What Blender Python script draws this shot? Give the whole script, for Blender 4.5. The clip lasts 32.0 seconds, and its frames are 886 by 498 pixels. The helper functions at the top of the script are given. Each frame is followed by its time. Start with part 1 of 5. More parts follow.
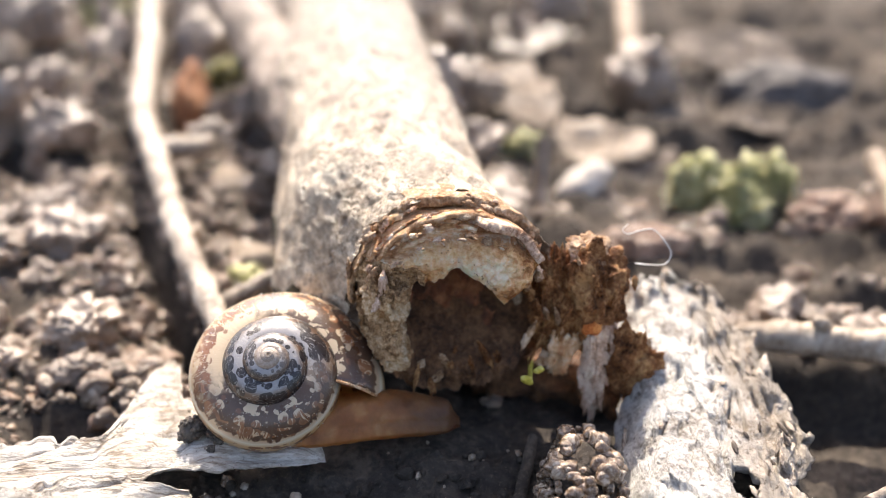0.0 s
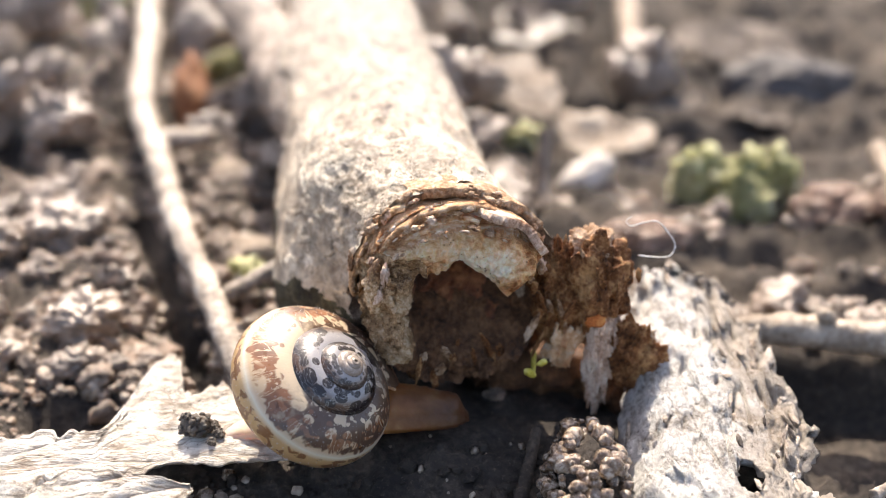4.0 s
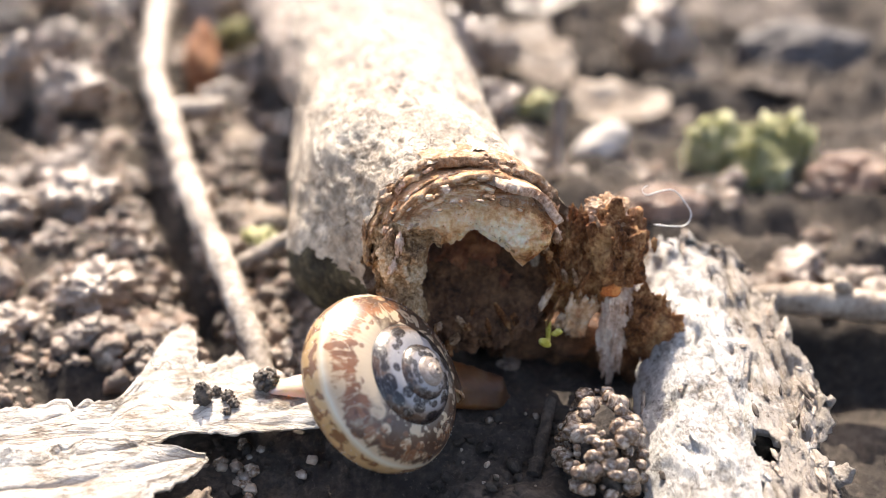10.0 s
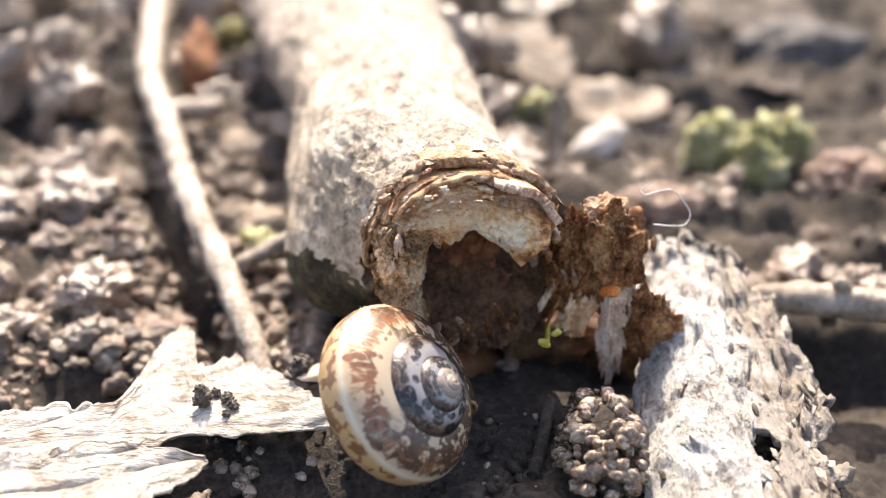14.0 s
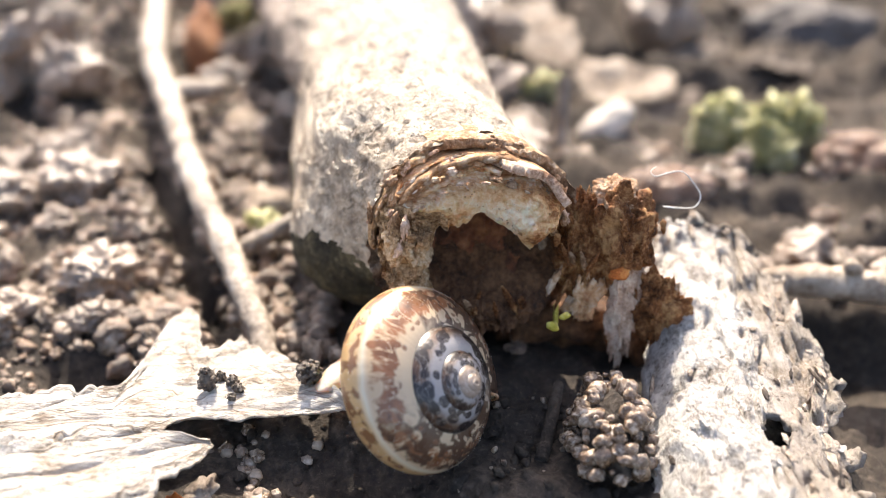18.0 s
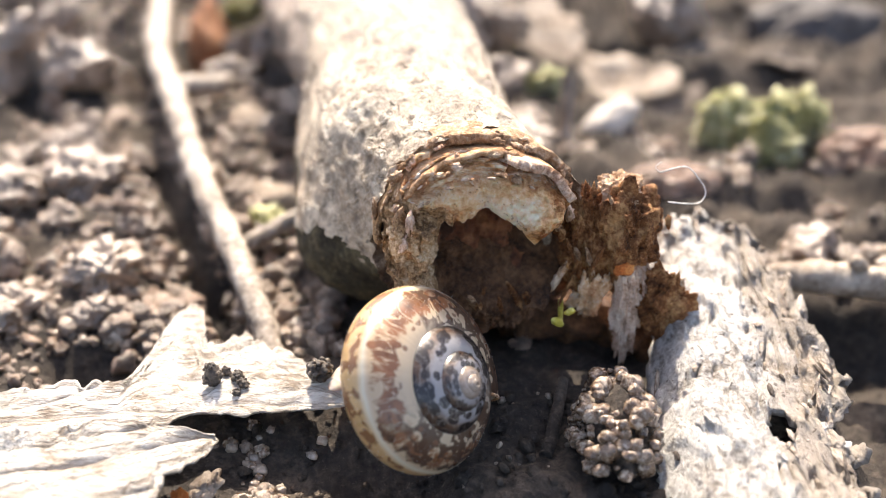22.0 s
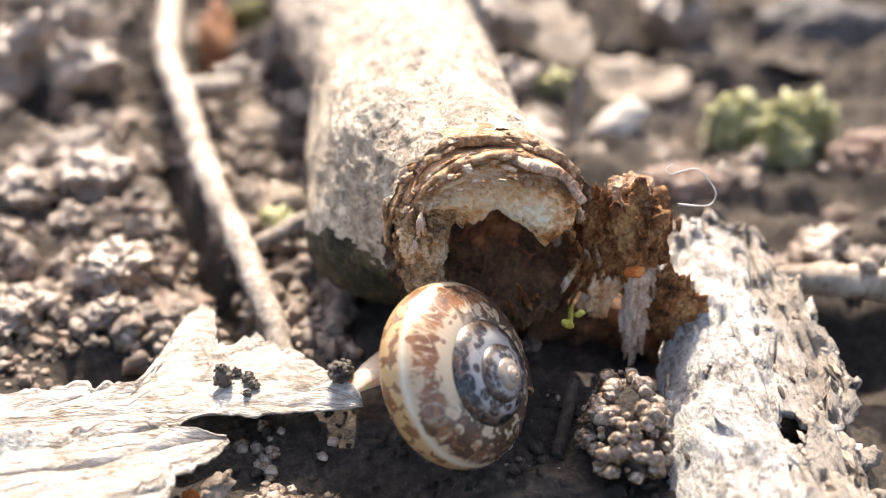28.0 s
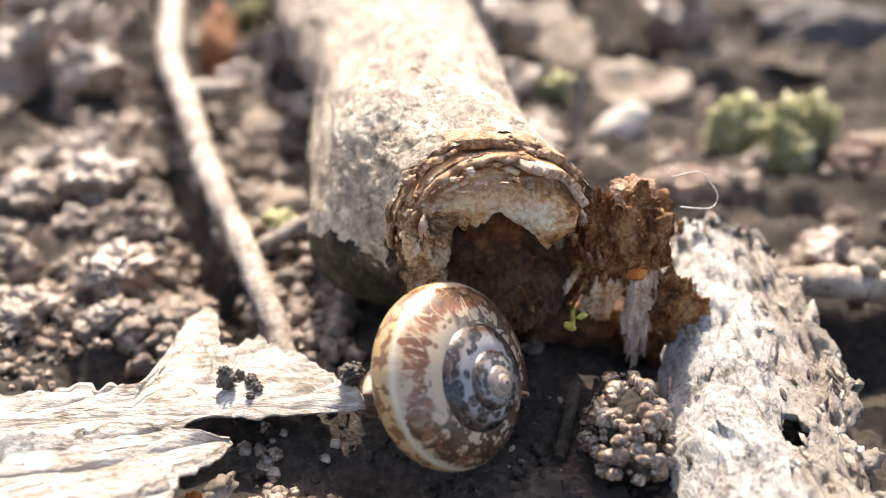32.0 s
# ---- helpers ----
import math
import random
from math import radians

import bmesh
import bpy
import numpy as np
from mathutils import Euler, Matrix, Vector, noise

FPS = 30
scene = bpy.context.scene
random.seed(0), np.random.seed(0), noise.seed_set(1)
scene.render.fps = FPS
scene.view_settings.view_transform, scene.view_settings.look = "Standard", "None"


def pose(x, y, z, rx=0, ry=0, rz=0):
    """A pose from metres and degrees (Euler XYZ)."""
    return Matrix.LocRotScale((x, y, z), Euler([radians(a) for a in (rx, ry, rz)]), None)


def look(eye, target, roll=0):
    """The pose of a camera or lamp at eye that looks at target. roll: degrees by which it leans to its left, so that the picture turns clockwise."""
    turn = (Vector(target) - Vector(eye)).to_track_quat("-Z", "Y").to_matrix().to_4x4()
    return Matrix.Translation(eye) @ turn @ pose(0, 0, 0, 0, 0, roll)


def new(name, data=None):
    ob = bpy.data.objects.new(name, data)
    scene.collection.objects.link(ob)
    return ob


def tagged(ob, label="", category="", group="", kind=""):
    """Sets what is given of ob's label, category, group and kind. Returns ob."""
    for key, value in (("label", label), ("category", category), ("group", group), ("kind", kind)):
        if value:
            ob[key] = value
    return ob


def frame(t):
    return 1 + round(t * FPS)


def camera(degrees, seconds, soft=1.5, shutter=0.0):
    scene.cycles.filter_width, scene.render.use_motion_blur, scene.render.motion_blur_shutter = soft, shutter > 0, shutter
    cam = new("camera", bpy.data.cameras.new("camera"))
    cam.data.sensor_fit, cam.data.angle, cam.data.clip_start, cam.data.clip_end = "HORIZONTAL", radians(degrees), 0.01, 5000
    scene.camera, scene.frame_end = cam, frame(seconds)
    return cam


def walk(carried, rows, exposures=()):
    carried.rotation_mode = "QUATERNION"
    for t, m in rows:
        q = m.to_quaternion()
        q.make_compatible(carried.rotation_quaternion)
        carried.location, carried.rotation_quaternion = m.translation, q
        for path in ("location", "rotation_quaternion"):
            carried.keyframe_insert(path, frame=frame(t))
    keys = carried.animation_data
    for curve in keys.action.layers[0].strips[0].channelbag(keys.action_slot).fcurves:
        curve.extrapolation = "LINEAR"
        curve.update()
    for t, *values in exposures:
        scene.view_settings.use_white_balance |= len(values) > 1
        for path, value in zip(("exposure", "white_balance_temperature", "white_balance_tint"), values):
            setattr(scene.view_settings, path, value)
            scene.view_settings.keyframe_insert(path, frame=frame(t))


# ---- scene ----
PATH = [
    (0, pose(0.00097, -0.00229, 0.06118, 65.848, -0.557, -0.491)),
    (0.5, pose(0.00101, -0.00220, 0.06109, 65.841, -0.512, -0.485)),
    (1, pose(0.00091, -0.00224, 0.06120, 65.782, -0.592, -0.510)),
    (1.5, pose(0.00095, -0.00223, 0.06114, 65.819, -0.509, -0.473)),
    (2, pose(0.00085, -0.00233, 0.06111, 65.851, -0.576, -0.454)),
    (2.5, pose(0.00084, -0.00216, 0.06107, 65.825, -0.575, -0.478)),
    (3, pose(0.00074, -0.00211, 0.06104, 65.823, -0.602, -0.544)),
    (3.5, pose(0.00082, -0.00197, 0.06096, 65.809, -0.602, -0.545)),
    (5.5, pose(0.00030, -0.00079, 0.06010, 64.043, -0.235, -0.090)),
    (6, pose(0.00041, -0.00103, 0.06018, 64.059, -0.262, 0.013)),
    (6.5, pose(0.00041, -0.00091, 0.06020, 64.002, -0.245, -0.037)),
    (7, pose(0.00040, -0.00089, 0.06009, 64.031, -0.269, -0.043)),
    (7.5, pose(0.00045, -0.00078, 0.06012, 63.884, -0.248, -0.025)),
    (8, pose(0.00023, -0.00017, 0.05978, 63.299, -0.306, -0.265)),
    (8.5, pose(0.00010, -0.00077, 0.06040, 63.247, -0.339, -0.126)),
    (9, pose(-0.00004, -0.00119, 0.06042, 63.763, -0.360, -0.203)),
    (9.5, pose(0.00001, -0.00145, 0.06037, 64.104, -0.276, -0.188)),
    (10, pose(0.00046, -0.00121, 0.06043, 63.966, -0.224, -0.002)),
    (10.5, pose(0.00041, -0.00133, 0.06056, 63.976, -0.217, 0.016)),
    (11, pose(0.00049, -0.00098, 0.06041, 63.969, -0.205, 0.040)),
    (11.5, pose(0.00044, -0.00135, 0.06075, 64.048, -0.230, 0.026)),
    (12, pose(0.00049, -0.00117, 0.06051, 64.195, -0.187, -0.032)),
    (12.5, pose(0.00041, -0.00091, 0.06045, 63.490, -0.177, -0.126)),
    (13, pose(0.00066, -0.00083, 0.06053, 63.672, -0.107, -0.168)),
    (13.5, pose(0.00035, -0.00107, 0.06068, 63.707, -0.074, -0.178)),
    (14, pose(0.00028, -0.00098, 0.06055, 63.882, -0.083, -0.242)),
    (14.5, pose(0.00033, -0.00092, 0.06056, 63.879, -0.074, -0.223)),
    (16.5, pose(-0.00010, -0.00056, 0.06034, 63.862, -0.066, -0.101)),
    (17, pose(0.00000, -0.00033, 0.06017, 63.681, -0.022, -0.049)),
    (17.5, pose(0.00000, -0.00011, 0.06008, 63.306, -0.033, -0.034)),
    (18, pose(0.00000, 0.00006, 0.06010, 62.923, -0.047, -0.022)),
    (18.5, pose(0.00002, -0.00000, 0.06002, 62.986, 0.019, -0.001)),
    (19, pose(0.00000, -0.00000, 0.06000, 63.000, -0.000, 0.000)),
    (19.5, pose(-0.00002, 0.00003, 0.05998, 62.984, -0.018, 0.013)),
    (20, pose(-0.00004, 0.00017, 0.05990, 62.841, -0.029, 0.060)),
    (20.5, pose(-0.00007, 0.00022, 0.05992, 62.691, -0.015, 0.066)),
    (21, pose(-0.00007, 0.00014, 0.05993, 62.707, 0.018, 0.150)),
    (21.5, pose(-0.00010, 0.00015, 0.05992, 62.710, 0.014, 0.151)),
    (22, pose(-0.00011, 0.00005, 0.06001, 62.735, 0.011, 0.162)),
    (22.5, pose(-0.00026, -0.00003, 0.06004, 62.743, 0.014, 0.228)),
    (23, pose(-0.00021, -0.00002, 0.05997, 62.773, 0.055, 0.269)),
    (23.5, pose(-0.00029, -0.00004, 0.05992, 62.795, 0.015, 0.274)),
    (24, pose(-0.00035, -0.00006, 0.06006, 62.774, 0.035, 0.270)),
    (24.5, pose(-0.00028, -0.00010, 0.05999, 62.856, 0.129, 0.326)),
    (25, pose(-0.00034, -0.00006, 0.05998, 62.825, 0.048, 0.332)),
    (25.5, pose(-0.00043, -0.00004, 0.05999, 62.858, 0.053, 0.308)),
    (27.5, pose(-0.00054, 0.00004, 0.05992, 62.838, 0.072, 0.370)),
    (28, pose(-0.00056, -0.00013, 0.06003, 62.860, 0.081, 0.447)),
    (28.5, pose(-0.00047, -0.00005, 0.06004, 62.864, 0.099, 0.492)),
    (29, pose(-0.00052, -0.00011, 0.05996, 62.918, 0.104, 0.478)),
    (29.5, pose(-0.00056, -0.00011, 0.05996, 62.934, 0.098, 0.464)),
    (30, pose(-0.00064, -0.00026, 0.06011, 62.903, 0.083, 0.450)),
    (30.5, pose(-0.00059, -0.00015, 0.06006, 62.926, 0.122, 0.572)),
    (31, pose(-0.00063, -0.00017, 0.06004, 62.925, 0.108, 0.597)),
    (31.5, pose(-0.00073, -0.00034, 0.06018, 62.931, 0.107, 0.534)),
    (32, pose(-0.00064, -0.00032, 0.06019, 62.962, 0.106, 0.529)),
]
cam = camera(44, 32.0, 0.4)
cam.data.dof.use_dof = True
cam.data.dof.focus_distance = 0.0965
cam.data.dof.aperture_fstop = 17.0
walk(cam, PATH, [(0, 1.38, 6900, 12), (3, 1.38, 6900, 12), (6, 1.18, 6900, 12), (7, 1.16, 6900, 12), (8, 1.46, 6900, 12), (10, 1.46, 6900, 12), (13, 1.47, 6950, 12), (19, 1.54, 7000, 12), (25, 1.45, 7000, 12), (30, 1.45, 7000, 12), (32, 1.32, 7000, 12)])

# ---- light: high sun behind the branch, open sky ----
SUN_EL, SUN_AZ = radians(47.5), radians(-4)
world = bpy.data.worlds.new("sky")
scene.world = world
world.use_nodes = True
wn = world.node_tree
sky = wn.nodes.new("ShaderNodeTexSky")
sky.sky_type = "NISHITA"
sky.sun_disc = False
sky.air_density, sky.dust_density, sky.ozone_density = 0.8, 3.5, 0.6
sky.sun_elevation, sky.sun_rotation = SUN_EL, SUN_AZ
wn.links.new(sky.outputs[0], wn.nodes["Background"].inputs[0])
wn.nodes["Background"].inputs[1].default_value = 0.15
sun_data = bpy.data.lights.new("sun", "SUN")
sun_data.energy, sun_data.angle, sun_data.color = 3.6, radians(0.55), (1.0, 0.94, 0.84)
sun = new("sun", sun_data)
to_sun = Vector((math.sin(SUN_AZ) * math.cos(SUN_EL), math.cos(SUN_AZ) * math.cos(SUN_EL), math.sin(SUN_EL)))
sun.matrix_world = look(to_sun * 2.0, (0, 0.09, 0))

# ---- materials ----
MM = 0.001


class Nodes:
    """A small builder for node materials; sizes are in millimetres."""

    def __init__(self, name):
        self.mat = bpy.data.materials.new(name)
        self.mat.use_nodes = True
        self.t = self.mat.node_tree
        self.bsdf = self.t.nodes["Principled BSDF"]
        self.coord = self.t.nodes.new("ShaderNodeTexCoord")
        self.place = self.coord.outputs["Object"]

    def put(self, kind, values=(), **props):
        n = self.t.nodes.new("ShaderNode" + kind)
        for k, v in props.items():
            n[k] = v
        for key, v in values:
            if isinstance(v, bpy.types.NodeSocket):
                self.t.links.new(v, n.inputs[key])
            else:
                n.inputs[key].default_value = v
        return n

    def stretch(self, sx, sy, sz, source=None):
        m = self.put("Mapping", [("Vector", source or self.place), ("Scale", (sx, sy, sz))])
        return m.outputs[0]

    def noise(self, mm, detail=4.0, rough=0.55, vector=None, distort=0.0):
        n = self.put("TexNoise", [("Vector", vector or self.place), ("Scale", 1000.0 / mm), ("Detail", detail), ("Roughness", rough), ("Distortion", distort)])
        return n.outputs["Fac"]

    def cells(self, mm, vector=None, feature="F1", randomness=1.0):
        n = self.put("TexVoronoi", [("Vector", vector or self.place), ("Scale", 1000.0 / mm), ("Randomness", randomness)])
        n.feature = feature
        return n.outputs["Distance"]

    def ramp(self, fac, *stops):
        n = self.put("ValToRGB", [("Fac", fac)])
        e = n.color_ramp.elements
        while len(e) < len(stops):
            e.new(0.5)
        for el, (p, c) in zip(e, stops):
            el.position = p
            el.color = (*c, 1) if len(c) == 3 else (c[0], c[0], c[0], 1)
        return n.outputs["Color"]

    def step(self, fac, lo, hi, a=0.0, b=1.0):
        n = self.put("MapRange", [("Value", fac), ("From Min", lo), ("From Max", hi), ("To Min", a), ("To Max", b)])
        return n.outputs["Result"]

    def mix(self, fac, a, b, blend="MIX"):
        n = self.t.nodes.new("ShaderNodeMix")
        n.data_type, n.blend_type = "RGBA", blend
        for sock, v in ((n.inputs[0], fac), (n.inputs[6], a), (n.inputs[7], b)):
            if isinstance(v, bpy.types.NodeSocket):
                self.t.links.new(v, sock)
            elif isinstance(v, (int, float)):
                sock.default_value = v
            else:
                sock.default_value = (*v, 1)
        return n.outputs[2]

    def math(self, op, a, b=0.0):
        n = self.t.nodes.new("ShaderNodeMath")
        n.operation = op
        for sock, v in ((n.inputs[0], a), (n.inputs[1], b)):
            if isinstance(v, bpy.types.NodeSocket):
                self.t.links.new(v, sock)
            else:
                sock.default_value = v
        return n.outputs[0]

    def finish(self, color, rough=0.8, relief=None, depth_mm=0.3, strength=1.0, **more):
        for key, v in (("Base Color", color), ("Roughness", rough), *more.items()):
            key = key.replace("_", " ")
            if isinstance(v, bpy.types.NodeSocket):
                self.t.links.new(v, self.bsdf.inputs[key])
            elif isinstance(v, tuple) and len(v) == 3 and key.endswith("Color"):
                self.bsdf.inputs[key].default_value = (*v, 1)
            else:
                self.bsdf.inputs[key].default_value = v
        if relief is not None:
            b = self.put("Bump", [("Height", relief), ("Distance", depth_mm * MM), ("Strength", strength)])
            self.t.links.new(b.outputs[0], self.bsdf.inputs["Normal"])
        return self.mat

    def let_through(self, color, share):
        """Light that shines through a thin or waxy body from behind."""
        back = self.put("BsdfTranslucent", [("Color", color if isinstance(color, bpy.types.NodeSocket) else (*color, 1))])
        both = self.put("MixShader", [(0, share), (1, self.bsdf.outputs[0]), (2, back.outputs[0])])
        self.t.links.new(both.outputs[0], self.t.nodes["Material Output"].inputs[0])
        return self.mat


def grainy(name, dark, mid, pale, big, small, rough=0.85, depth=0.3, pits=0.0, spec=0.4, pieces=False):
    """Earth, stone and wood that vary at two scales, with grain in relief."""
    n = Nodes(name)
    f = n.math("ADD", n.math("MULTIPLY", n.noise(big, 5), 0.55), n.math("MULTIPLY", n.noise(small, 6, 0.65), 0.45))
    tone = n.put("ObjectInfo").outputs["Random"]
    col = n.ramp(f, (0.39, dark), (0.5, mid), (0.61, pale))
    col = n.mix(n.math("MULTIPLY", tone, 0.25), col, mid)
    if pieces:
        own = n.put("NewGeometry").outputs["Random Per Island"]
        col = n.mix(0.55, col, n.ramp(own, (0.0, dark), (0.3, mid), (0.55, tuple(c * k for c, k in zip(mid, (1.25, 0.95, 0.75)))), (0.8, pale), (1.0, mid)))
    speck = n.step(n.noise(small * 0.4, 2), 0.62, 0.72)
    col = n.mix(n.math("MULTIPLY", speck, 0.5), col, pale)
    h = n.math("ADD", n.noise(small, 6, 0.7), n.math("MULTIPLY", n.noise(big, 3), 0.5))
    if pits:
        h = n.math("SUBTRACT", h, n.math("MULTIPLY", n.step(n.cells(small * 1.5), 0.0, 0.35, 1, 0), pits))
    return n.finish(col, rough, h, depth, Specular_IOR_Level=spec)


M_SOIL = grainy("dark soil", (0.03, 0.026, 0.024), (0.07, 0.057, 0.047), (0.17, 0.135, 0.105), 9, 0.9, 0.85, 0.8, spec=0.2)
M_CRUMB = grainy("soil crumbs", (0.075, 0.053, 0.039), (0.25, 0.183, 0.135), (0.56, 0.43, 0.33), 5, 0.7, 0.32, 0.6, spec=1.0, pieces=True)
M_PALECRUMB = grainy("pale crumbs", (0.1, 0.08, 0.06), (0.26, 0.2, 0.145), (0.58, 0.47, 0.36), 2.5, 0.6, 0.3, 0.2, spec=1.0, pieces=True)
M_STONE = grainy("pale stone", (0.26, 0.23, 0.205), (0.44, 0.395, 0.35), (0.62, 0.57, 0.51), 8, 0.9, 0.6, 0.15)
M_GREYSTONE = grainy("grey stone", (0.03, 0.026, 0.026), (0.065, 0.056, 0.055), (0.13, 0.113, 0.108), 12, 1.2, 0.7, 0.25)
M_CHIP = grainy("wood chip", (0.12, 0.085, 0.06), (0.29, 0.225, 0.17), (0.52, 0.44, 0.355), 6, 0.9, 0.75, 0.3)
M_OLDCHIP = grainy("old brown chip", (0.04, 0.03, 0.024), (0.13, 0.1, 0.08), (0.36, 0.29, 0.23), 7, 1.0, 0.7, 0.5, spec=0.3)
M_GRAIN = grainy("wet earth grains", (0.07, 0.038, 0.02), (0.2, 0.125, 0.075), (0.52, 0.42, 0.32), 1.6, 0.4, 0.22, 0.15, spec=1.0)
M_TWIG = grainy("weathered twig", (0.12, 0.09, 0.07), (0.34, 0.28, 0.225), (0.62, 0.55, 0.47), 6, 0.8, 0.6, 0.25)
M_ORANGE = grainy("russet bark", (0.12, 0.04, 0.015), (0.34, 0.14, 0.06), (0.55, 0.28, 0.14), 4, 0.7, 0.7, 0.25)
M_ROT = grainy("rotten bark", (0.05, 0.018, 0.007), (0.25, 0.1, 0.038), (0.6, 0.34, 0.15), 2.2, 0.4, 0.5, 0.35, pits=0.4, spec=0.15)
M_EDGE = grainy("crumbling wood edge", (0.14, 0.065, 0.028), (0.6, 0.37, 0.19), (0.93, 0.75, 0.52), 3.0, 0.4, 0.7, 0.35, pits=0.4, spec=0.15)
M_STRAW = grainy("golden bast", (0.27, 0.11, 0.045), (0.58, 0.33, 0.17), (0.88, 0.69, 0.49), 2.2, 0.35, 0.6, 0.25, spec=0.15)
M_DAMP = grainy("damp soil crumb", (0.03, 0.024, 0.02), (0.09, 0.075, 0.062), (0.26, 0.22, 0.18), 0.9, 0.3, 0.5, 0.2, pieces=True)
M_FIBRE = grainy("white fibre", (0.34, 0.17, 0.1), (0.72, 0.49, 0.35), (0.93, 0.77, 0.62), 1.6, 0.3, 0.7, 0.25, spec=0.15)
M_PEEL = grainy("peeling inner bark", (0.5, 0.2, 0.08), (0.8, 0.5, 0.28), (0.92, 0.8, 0.64), 2.0, 0.35, 0.5, 0.25, spec=0.15)
M_LIP = grainy("crumbling bark lip", (0.16, 0.075, 0.035), (0.5, 0.31, 0.18), (0.82, 0.66, 0.5), 2.0, 0.35, 0.6, 0.35, pits=0.4, spec=0.15)
M_CAP = grainy("orange fungus", (0.34, 0.07, 0.012), (0.62, 0.16, 0.028), (0.82, 0.36, 0.1), 1.2, 0.2, 0.6, 0.15)


def bark_material():
    n = Nodes("branch bark")
    along = n.stretch(1, 0.35, 1)
    big, fine = n.noise(7, 5), n.noise(0.7, 6, 0.7)
    col = n.ramp(n.math("ADD", n.math("MULTIPLY", big, 0.5), n.math("MULTIPLY", n.noise(1.5, 5, 0.65, along), 0.5)),
                 (0.36, (0.11, 0.07, 0.04)), (0.47, (0.48, 0.365, 0.25)), (0.6, (0.82, 0.7, 0.54)))
    crack = n.step(n.noise(1.6, 4, 0.6, n.stretch(1, 0.5, 1), 0.6), 0.36, 0.42, 1, 0)
    pit = n.step(n.cells(1.3), 0.0, 0.2, 1, 0)
    col = n.mix(n.math("MULTIPLY", crack, 0.5), col, (0.05, 0.035, 0.025))
    col = n.mix(n.math("MULTIPLY", pit, 0.6), col, (0.06, 0.045, 0.03))
    stain = n.step(n.math("ADD", n.noise(5, 4, 0.6), n.math("MULTIPLY", n.noise(0.8, 4), 0.35)), 0.68, 0.78)
    col = n.mix(n.math("MULTIPLY", stain, 0.4), col, (0.055, 0.04, 0.028))
    # browner and darker further back along the branch
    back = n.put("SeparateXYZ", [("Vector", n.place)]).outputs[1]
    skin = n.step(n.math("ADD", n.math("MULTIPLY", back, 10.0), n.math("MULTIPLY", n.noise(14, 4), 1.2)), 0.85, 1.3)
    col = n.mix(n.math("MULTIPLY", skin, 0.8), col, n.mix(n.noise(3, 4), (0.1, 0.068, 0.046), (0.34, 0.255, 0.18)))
    streak = n.step(n.noise(1.1, 5, 0.65, n.stretch(1, 0.14, 1), 0.4), 0.53, 0.62)
    col = n.mix(n.math("MULTIPLY", streak, 0.5), col, (0.2, 0.125, 0.07))
    h = n.math("SUBTRACT", n.math("ADD", fine, n.math("MULTIPLY", n.noise(2, 4), 0.8)), n.math("MULTIPLY", n.math("ADD", crack, pit), 0.6))
    return n.finish(col, n.step(fine, 0.3, 0.7, 0.26, 0.46), h, 0.7, Specular_IOR_Level=0.9)


def heart_material():
    n = Nodes("broken heartwood")
    f = n.math("ADD", n.math("MULTIPLY", n.noise(4.5, 4), 0.7), n.math("MULTIPLY", n.noise(0.5, 6, 0.7), 0.3))
    col = n.ramp(f, (0.4, (0.36, 0.125, 0.04)), (0.46, (0.72, 0.37, 0.16)), (0.52, (0.88, 0.57, 0.31)), (0.6, (0.96, 0.8, 0.58)))
    pit = n.step(n.math("ADD", n.cells(0.45), n.math("MULTIPLY", n.noise(2, 3), 0.6)), 0.32, 0.46, 1, 0)
    col = n.mix(n.math("MULTIPLY", pit, 0.65), col, (0.25, 0.09, 0.03))
    crack = n.step(n.noise(1.8, 5, 0.6, n.stretch(0.5, 1, 1), 0.8), 0.36, 0.4, 1, 0)
    col = n.mix(n.math("MULTIPLY", crack, 0.6), col, (0.2, 0.08, 0.03))
    h = n.math("SUBTRACT", n.noise(0.5, 6, 0.7), n.math("MULTIPLY", n.math("ADD", pit, crack), 0.4))
    return n.finish(col, 0.55, h, 0.45, Specular_IOR_Level=0.15, Subsurface_Weight=0.25, Subsurface_Radius=(0.0025, 0.0012, 0.0006), Subsurface_Scale=1.0)


def ring_material():
    """Smooth brown wood in thin rings under the bark."""
    n = Nodes("ringed sapwood")
    f = n.math("ADD", n.math("MULTIPLY", n.noise(2.5, 4), 0.5), n.math("MULTIPLY", n.noise(0.7, 5, 0.65, n.stretch(0.3, 1, 2.2)), 0.5))
    col = n.ramp(f, (0.37, (0.36, 0.15, 0.06)), (0.48, (0.7, 0.4, 0.21)), (0.58, (0.92, 0.74, 0.54)))
    return n.finish(col, 0.5, f, 0.5, Specular_IOR_Level=0.2, Subsurface_Weight=0.2, Subsurface_Radius=(0.002, 0.001, 0.0005), Subsurface_Scale=1.0)


def rot_hollow_material():
    n = Nodes("damp rotten wood")
    col = n.ramp(n.noise(2.2, 6), (0.36, (0.07, 0.026, 0.012)), (0.5, (0.25, 0.085, 0.035)), (0.64, (0.46, 0.19, 0.08)))
    return n.finish(col, 0.6, n.noise(0.6, 6, 0.7), 0.5)


